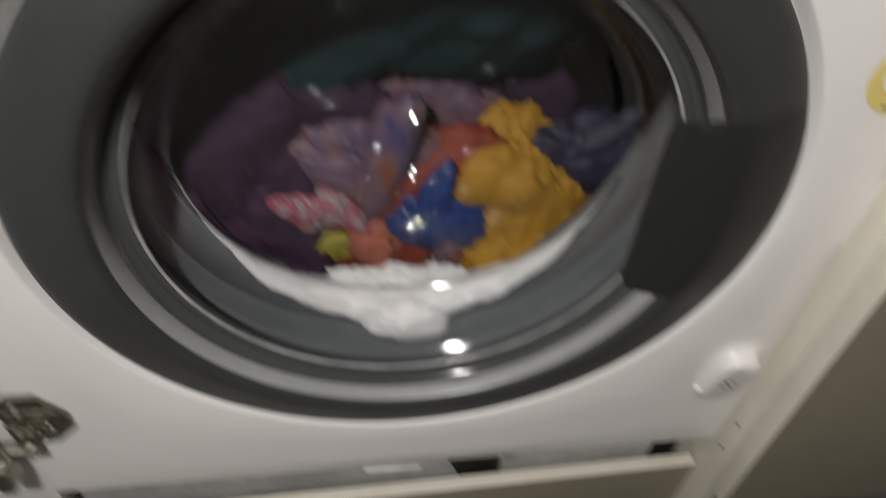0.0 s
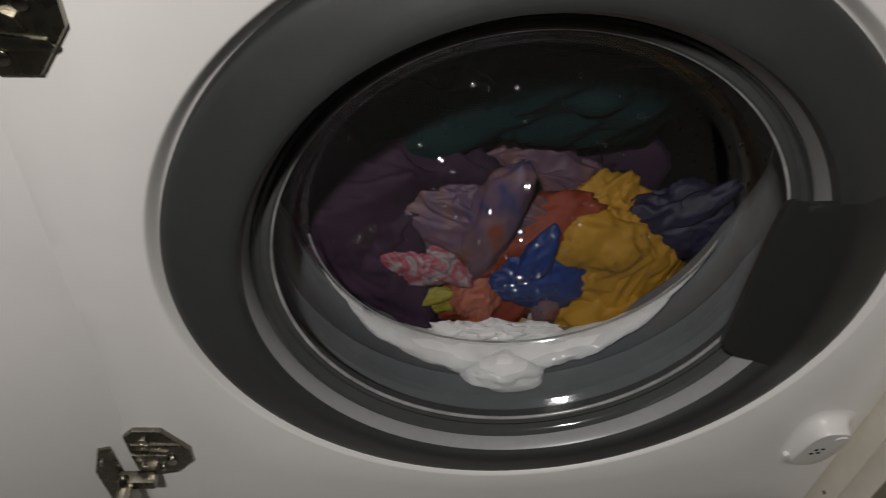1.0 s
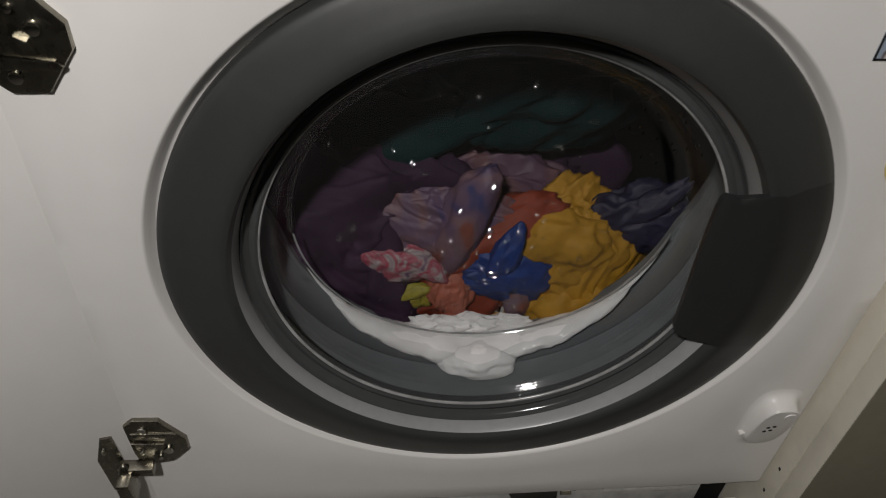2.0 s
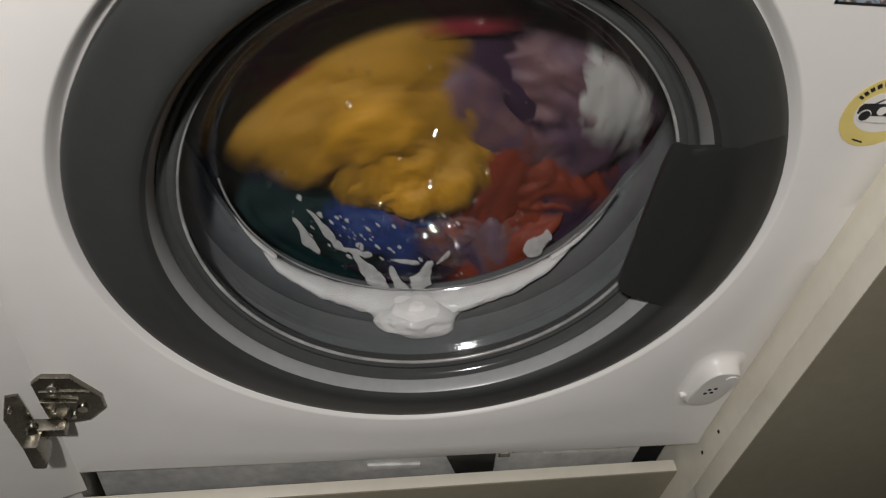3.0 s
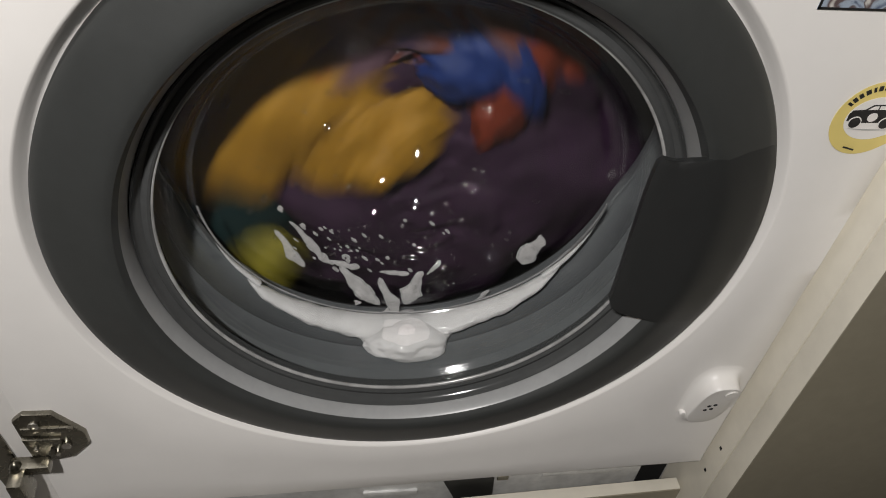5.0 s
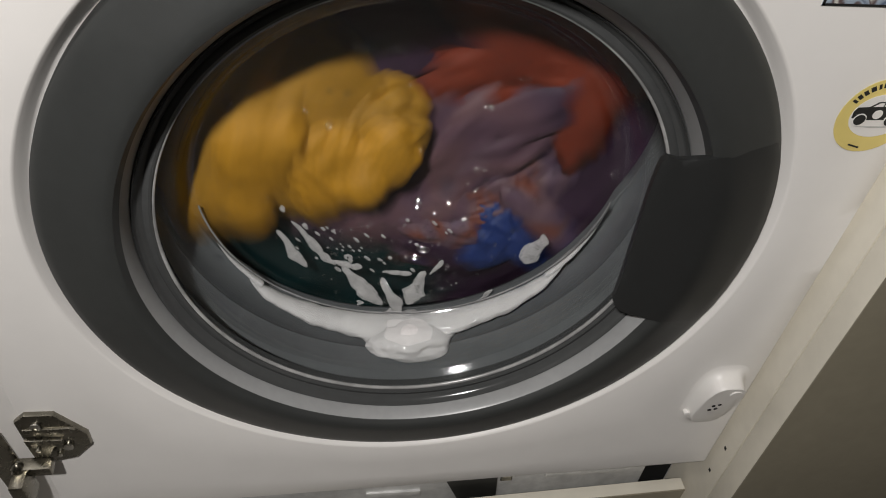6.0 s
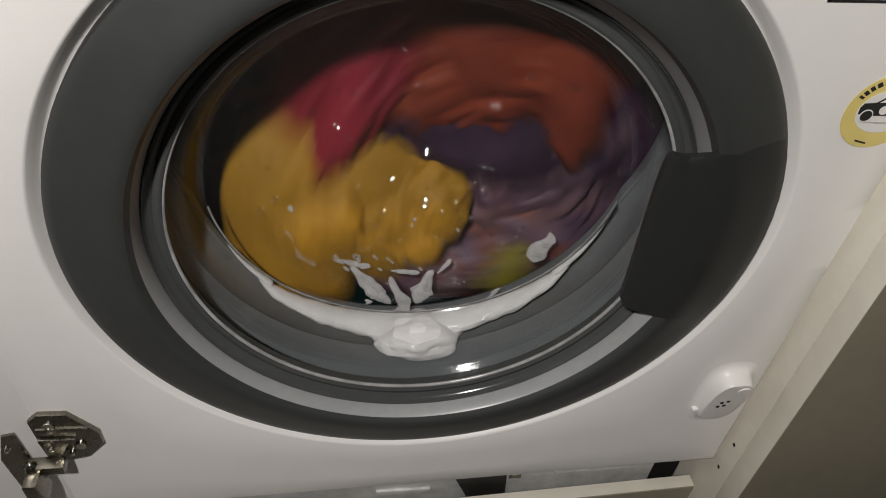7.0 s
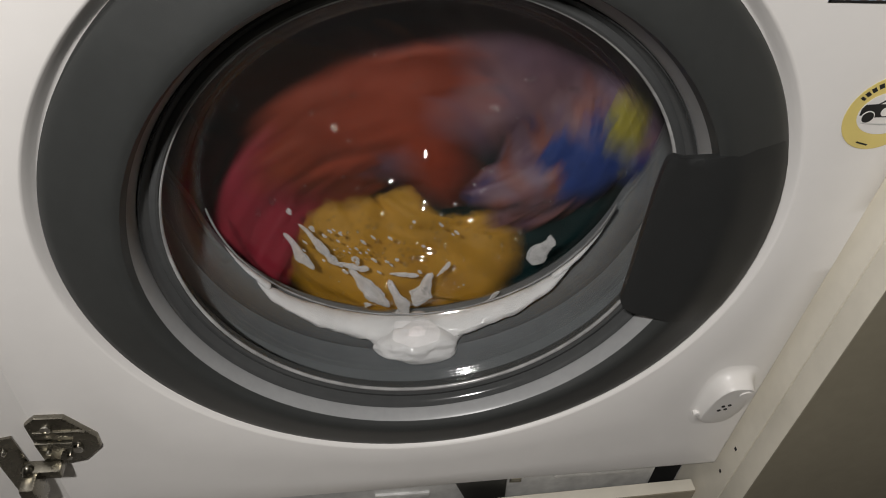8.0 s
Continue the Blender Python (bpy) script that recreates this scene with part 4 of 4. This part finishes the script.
def tumble(name, rows, turn=1.0, phase=0.0):
    """Carry a garment through (time, across, up) places in the window, 1 being the window's radius; between far-apart times it is borne round with the drum."""
    path = []
    rows = [(*row, 0.0)[:4] for row in rows]
    for (t0, u0, v0, d0), (t1, u1, v1, d1) in zip(rows, rows[1:]):
        n = max(1, round((t1 - t0) / 0.1))
        r0, r1 = math.hypot(u0, v0), math.hypot(u1, v1)
        a0, a1 = math.degrees(math.atan2(v0, u0)), math.degrees(math.atan2(v1, u1))
        due = drum_angle(t1) - drum_angle(t0)
        swing = (a1 - a0) % 360
        swing += 360 * round((due - swing) / 360)
        for i in range(n):
            f = i / n
            t = t0 + (t1 - t0) * f
            if n <= 2 or due < 1:
                path.append((t, u0 + (u1 - u0) * f, v0 + (v1 - v0) * f, d0 + (d1 - d0) * f))
            else:
                g = (drum_angle(t) - drum_angle(t0)) / due
                r, a = r0 + (r1 - r0) * f, radians(a0 + swing * g)
                path.append((t, r * math.cos(a), r * math.sin(a), d0 + (d1 - d0) * f))
    path.append(rows[-1])
    out = []
    for t, u, v, d in path:
        v += 0.46 * max(0.0, v + 0.2)
        out.append((t, pose(u * 0.158, DEPTH[name] + 0.012 + d - 0.04 * max(0.0, v * 0.158 + 0.17), v * 0.158 - 0.010, 0, phase - turn * drum_angle(t), 0)))
    walk(LAUNDRY[name], out)


def motions():
    walk(DRUM, [(0.1 * i, pose(0, 0, 0.5, 0, -drum_angle(0.1 * i), 0)) for i in range(81)])
    walk(DRIFT, [(0.0, pose(0, 0.07, -0.165)), (2.3, pose(0, 0.07, -0.165)), (2.6, pose(0.004, 0.072, -0.172, 0, -5, 0)), (2.9, pose(0.004, 0.082, -0.195)), (3.3, pose(0, 0.090, -0.225)),
                 (8.0, pose(0, 0.090, -0.226))])
    walk(SPLASH, [(0.0, pose(0, 0.092, -0.258)), (2.3, pose(0, 0.092, -0.256)), (2.7, pose(0, 0.076, -0.205)), (3.0, pose(0, 0.071, -0.180)), (3.9, pose(0, 0.07, -0.168)), (4.6, pose(0, 0.07, -0.165)), (8.0, pose(0, 0.07, -0.1655))])
    tumble("yellow", [(0, 0.6, -0.72, -0.006), (2.2, 0.6, -0.72, -0.006), (2.3, 0.66, -0.42), (2.5, 0.84, -0.10, 0.006), (2.6, .74, .04), (2.7, 0.45, 0.27), (2.8, 0.16, 0.20), (2.9, 0.00, -0.05), (3.0, -0.18, -0.06, -0.012), (3.1, -0.43, -0.26), (3.2, -0.58, -0.43), (3.3, -0.68, -0.71), (3.4, -0.30, -0.93), (3.5, .98, -.45, .05), (3.6, 1.0, -.1, .03), (3.7, 0.97, 0.10), (3.8, 0.94, 0.28), (3.9, 0.60, 0.51), (4.0, 0.03, 0.28, -0.014), (4.1, -0.21, 0.20), (4.2, -0.50, -0.15), (4.3, -0.80, -0.57), (4.4, -0.21, -0.96), (4.5, 0.95, -0.2, -0.01), (4.6, 0.95, -0.23), (4.7, 0.88, 0.16), (4.9, 0.10, 0.42), (5.0, -0.40, 0.06), (5.3, 0.00, -0.98), (5.5, 0.97, -0.14), (5.8, 0.00, 0.71), (5.9, -0.54, 0.25), (6.0, -0.52, 0.04, -0.024), (6.1, -0.79, -0.58), (6.2, -0.11, -0.97), (6.3, 0.63, -0.75), (6.4, 0.89, -0.41), (6.5, 1.0, -0.05, 0.012), (6.6, 0.97, 0.14), (6.7, 0.61, 0.42), (6.8, 0.20, 0.42), (6.9, -.25, -.10), (7.0, -0.28, -0.42, -0.012), (7.1, 0.00, -0.98), (7.2, 0.53, -0.82), (7.3, 0.81, -0.55), (7.4, 0.98, -0.04), (7.5, 0.78, 0.42, -0.004), (7.6, 0.57, 0.38), (7.7, 0.11, 0.27), (7.8, -0.23, -0.05), (7.9, -0.33, -0.56), (8.0, 0.07, -0.89)])
    tumble("teal", [(0, 0.06, 0.32, 0.026), (2.2, 0.06, 0.32, 0.026), (2.5, 0.02, 0.3, -0.012), (2.7, -0.26, 0.34), (2.8, -0.58, -0.05), (2.9, -0.83, -0.52), (3.6, 0.00, 0.51), (3.8, 0.00, 0.34), (3.9, -0.31, 0.34), (4.0, -0.82, -0.05), (4.9, -0.31, 0.34), (5.8, -0.39, 0.16), (5.9, -0.72, -0.49), (6.4, .36, .5, -.03), (6.5, 0.12, 0.2, -0.010), (6.6, -.5, -.15, -.01), (6.8, -0.97, 0.06), (7.5, -0.54, 0.25), (7.6, -0.42, 0.34), (7.7, -0.96, -0.15), (8.0, 0.61, -0.76)])
    tumble("plum", [(0, -0.8, -0.6, -0.014), (2.2, -0.8, -0.6, -0.014), (2.5, -0.02, -0.78, -0.01), (2.7, -0.14, -0.82), (2.9, 0.26, -0.95), (3.0, 0.47, -0.86), (3.3, 0.86, 0.42), (3.4, .50, .40), (3.5, .42, .22, -.004), (3.6, .05, .02, -.01), (3.7, -0.25, -0.37), (3.8, -0.27, -0.62), (3.9, -0.14, -0.89), (4.0, 0.29, -0.89), (4.1, 0.73, -0.66), (4.3, 0.83, 0.34), (4.4, .42, .36, -.015), (4.5, .08, .18, -.024), (4.6, -.2, .0, -.01), (4.7, -0.51, -0.37), (5.4, 0.21, 0.25), (5.8, -0.43, -0.88), (6.0, 0.81, -0.55), (6.1, 0.97, 0.15), (6.2, 0.10, 0.51), (6.3, -0.30, 0.42), (6.4, -0.44, 0.16), (6.5, -0.52, -0.05, -0.02), (6.6, -0.28, -0.94), (6.7, 0.37, -0.91), (6.8, 0.66, -0.73), (6.9, 0.95, -0.23), (7.0, 0.98, 0.06), (7.1, 0.10, 0.59), (7.2, -0.11, 0.29), (7.3, -0.60, -0.15), (7.4, -0.67, -0.62), (7.5, 0, -0.72, -0.012), (7.6, 0.66, -0.73), (7.8, 0.94, -0.29), (7.9, 0.97, 0.15), (8.0, 0.09, 0.67)])
    tumble("orange", [(0, -0.07, -0.68, -0.002), (2.2, -0.07, -0.68, -0.002), (2.5, 0.47, -0.53), (2.7, 0.63, -0.37), (2.9, 0.53, -0.56), (3.1, 0.66, -0.56), (3.2, 0.88, -0.05), (3.3, 0.20, 0.47), (3.4, -.32, .34, -.01), (3.5, -.56, .16, 0), (3.6, -0.75, -0.63), (3.7, 0.22, -0.95), (4.2, 0.68, 0.34), (4.3, 0.10, 0.51), (4.4, -0.32, 0.25), (4.5, -0.85, -0.45, 0.006), (4.6, 0.00, -0.98), (5.2, -0.21, 0.34), (5.8, 0.97, -0.13), (5.9, 0.97, 0.15), (6.0, 0.68, 0.34), (6.1, 0.11, 0.29), (6.2, -0.22, 0.16), (6.3, 0.11, 0.06), (6.4, 0.24, -0.10), (6.5, 0.4, -0.42, -0.02), (6.6, 0.58, -0.43), (6.7, 0.83, -0.43), (6.8, 0.97, -0.13), (7.0, 0.5, 0.36, -0.012), (7.1, -0.10, 0.34), (7.2, 0.22, 0.20), (7.3, 0.00, -0.49), (7.4, -0.26, -0.43), (7.5, 0.2, -0.4, 0.06), (7.6, 0.64, -0.43), (7.7, 0.85, -0.49), (7.9, 0.53, 0.29), (8.0, -0.22, 0.16, -0.012)], phase=40)
    tumble("crimson", [(0, -0.2, -0.86, 0.006), (2.2, -0.2, -0.86, 0.006), (2.5, 0.3, -0.2, 0.08), (2.8, 0.40, 0.51), (2.9, 0.10, 0.59), (3.0, -0.36, 0.36, -0.010), (3.1, -.85, .06), (3.5, -.1, -.9, .08), (4.0, -0.10, 0.59), (4.2, -0.93, -0.31), (4.4, -0.22, -0.95), (4.9, -0.10, 0.51), (5.8, 0.29, -0.89), (6.0, .98, -.04, .08), (6.5, -.5, -.5, .12), (7.0, -0.36, 0.28, -0.016), (7.1, -0.83, -0.52), (7.2, -0.55, -0.81), (7.5, 0.5, -0.2, 0.1), (7.9, -0.15, 0.42), (8.0, -0.83, -0.46, -0.006)])
    tumble("blue", [(0, 0.19, -0.56, -0.008), (2.2, 0.19, -0.56, -0.008), (2.5, 0.57, -0.22), (2.7, 0.24, -0.15), (2.9, -0.45, -0.49), (3.0, -0.13, -0.62), (3.2, 0.14, -0.97), (3.5, 0.88, -0.42), (3.8, 0.57, 0.06), (4.0, 0.12, -0.10), (4.1, -0.65, -0.49), (4.2, 0.41, -0.69), (4.5, 0.93, -0.05), (4.6, 0.52, 0.34), (4.7, 0.25, -0.26), (5.8, 0.28, -0.75), (6.3, 0.60, -0.15), (6.5, .42, .25, .02), (6.6, 0.23, 0.06), (7.0, -0.55, -0.15, 0.01), (7.5, -0.5, 0.05, -0.01), (7.7, 0.00, -0.75), (7.8, 0.55, -0.75), (7.9, 0.78, -0.49), (8.0, 0.88, -0.05)])
    tumble("mauve", [(0, 0.02, -0.64, 0.028), (2.2, 0.02, -0.64, 0.028), (2.5, 0.08, -0.5, 0.035), (2.6, 0.49, -0.26), (2.8, 0.72, -0.15), (3.0, 0.68, 0.06), (3.1, 0.55, 0.16), (3.2, 0.45, 0.06), (3.3, 0.25, -0.37), (3.4, .05, -.55, .03), (3.5, .25, -.45, .045), (3.6, .5, -.25, .03), (3.8, 0.68, 0.06), (3.9, 0.57, 0.06), (4.0, 0.82, -0.05), (4.1, 0.70, -0.05), (4.2, 0.43, 0.25), (4.3, 0.12, -0.15), (4.4, 0.13, -0.49), (4.7, 0.57, 0.06), (5.3, 0.25, -0.37), (5.8, 0.55, 0.16), (5.9, 0.45, 0.06), (6.0, 0.36, -0.15), (6.1, 0.13, -0.49), (6.2, 0.26, -0.56), (6.5, 0.68, 0.06), (6.6, 0.11, 0.25), (6.7, -0.11, 0.06), (6.8, 0.00, -0.49), (6.9, 0.40, -0.62), (7.0, 0.65, -0.49), (7.1, 0.76, -0.37), (7.2, 0.70, -0.05), (7.3, 0.35, -0.05), (7.4, 0.48, -0.15), (7.5, 0.3, 0.4, -0.01), (7.6, -0.13, -0.43), (7.7, -0.14, -0.75), (7.8, 0.76, -0.37), (7.9, 0.90, -0.15), (8.0, 0.42, 0.34)])
    tumble("white", [(0, 0.25, -0.95, 0.01), (2.2, 0.25, -0.95, 0.01), (2.5, 0.86, -0.41), (2.6, .75, -.3, .02), (2.9, 0.96, -0.15), (3.3, 0.28, 0.75), (3.4, -0.10, 0.59), (3.5, -.28, .52, -.012), (3.6, -0.68, -0.26), (3.7, -.5, -.84, .08), (4.0, .5, -.2, .12), (4.4, -0.19, 0.71), (4.5, -0.5, 0.46, -0.014), (4.6, -.89, -.42), (4.8, 0, -.8, .12), (5.2, 0.09, 0.75), (6.0, 0.6, 0.5, 0.1), (6.1, 0.32, 0.75), (6.2, -0.20, 0.55), (6.3, -.88, -.37, .04), (6.5, 0, -.6, .14), (6.8, .6, 0, .14), (7.2, -.95, .24, .03), (7.5, -.3, -.7, .14), (8.0, -0.58, 0.59)])
    tumble("print", [(0, 0.02, -0.46, -0.004), (2.2, 0.02, -0.46, -0.004), (2.5, 0.07, -0.42, 0.012), (2.7, 0.32, -0.37), (2.9, 0.27, -0.62), (3.2, 0.43, -0.88), (3.6, 0.88, -0.37), (3.8, 0.7, 0.1, 0.01), (4.0, 0.4, 0.05, 0.0), (4.1, 0.2, -0.2), (4.5, .25, -.35, .05), (4.7, .47, -.05), (5.8, 0.27, -0.62), (6.3, 0.57, 0.06), (6.5, 0.6, 0.35, -0.01), (6.6, 0.00, 0.16), (7.0, 0.54, -0.62), (7.5, -0.34, 0.06), (7.7, 0.00, -0.75), (8.0, 0.82, -0.05)], phase=20)
    tumble("lime", [(0, -0.43, -0.8, 0), (2.2, -0.43, -0.8, 0), (2.6, 0.41, -0.75), (3.5, 0.96, -0.15), (4.5, 0.86, -0.47), (5.8, 0.00, -0.98), (6.0, 0.2, -0.9, 0.06), (6.6, 0.91, 0.06), (7.0, 0.55, -0.75), (7.5, -0.45, 0.06), (8.0, 0.98, 0.06)])
    tumble("salmon", [(0, -.11, -.74), (2.2, -.11, -.74), (2.6, .75, -.55, .02), (3.5, .2, .4, .06), (5.0, .5, -.6, .06), (6.5, -.5, .2, .06), (8.0, .5, .3, .06)])
    tumble("pink", [(0, -.41, -.52), (2.2, -.41, -.52), (2.6, .2, -.8, .02), (3.5, -.7, -.2, .06), (5.0, -.2, .6, .06), (6.5, .7, .1, .06), (8.0, -.5, -.5, .06)])
    tumble("navy", [(0, .94, -.32), (2.2, .94, -.32), (2.6, .85, .3, .01), (3.5, -.4, .6, .05), (5.0, .7, .3, .05), (6.5, -.3, -.8, .05), (8.0, -.7, .3, .05)])
    tumble("dark", [(0, -0.2, -0.85), (2.2, -0.2, -0.85), (3.0, -.2, .3, -.045), (4.0, -.3, .28, -.045), (5.0, -.2, .3, -.045), (6.0, -.3, .28, -.045), (7.0, -.2, .3, -.045), (8.0, -.3, .28, -.045)])
    tumble("deep", [(0, .1, .45), (2.2, .1, .45), (3.0, .1, .45, -.02), (4.0, .2, .45, -.02), (5.0, .1, .45, -.02), (6.0, .2, .45, -.02), (7.0, .1, .45, -.02), (8.0, .2, .45, -.02)])


motions()
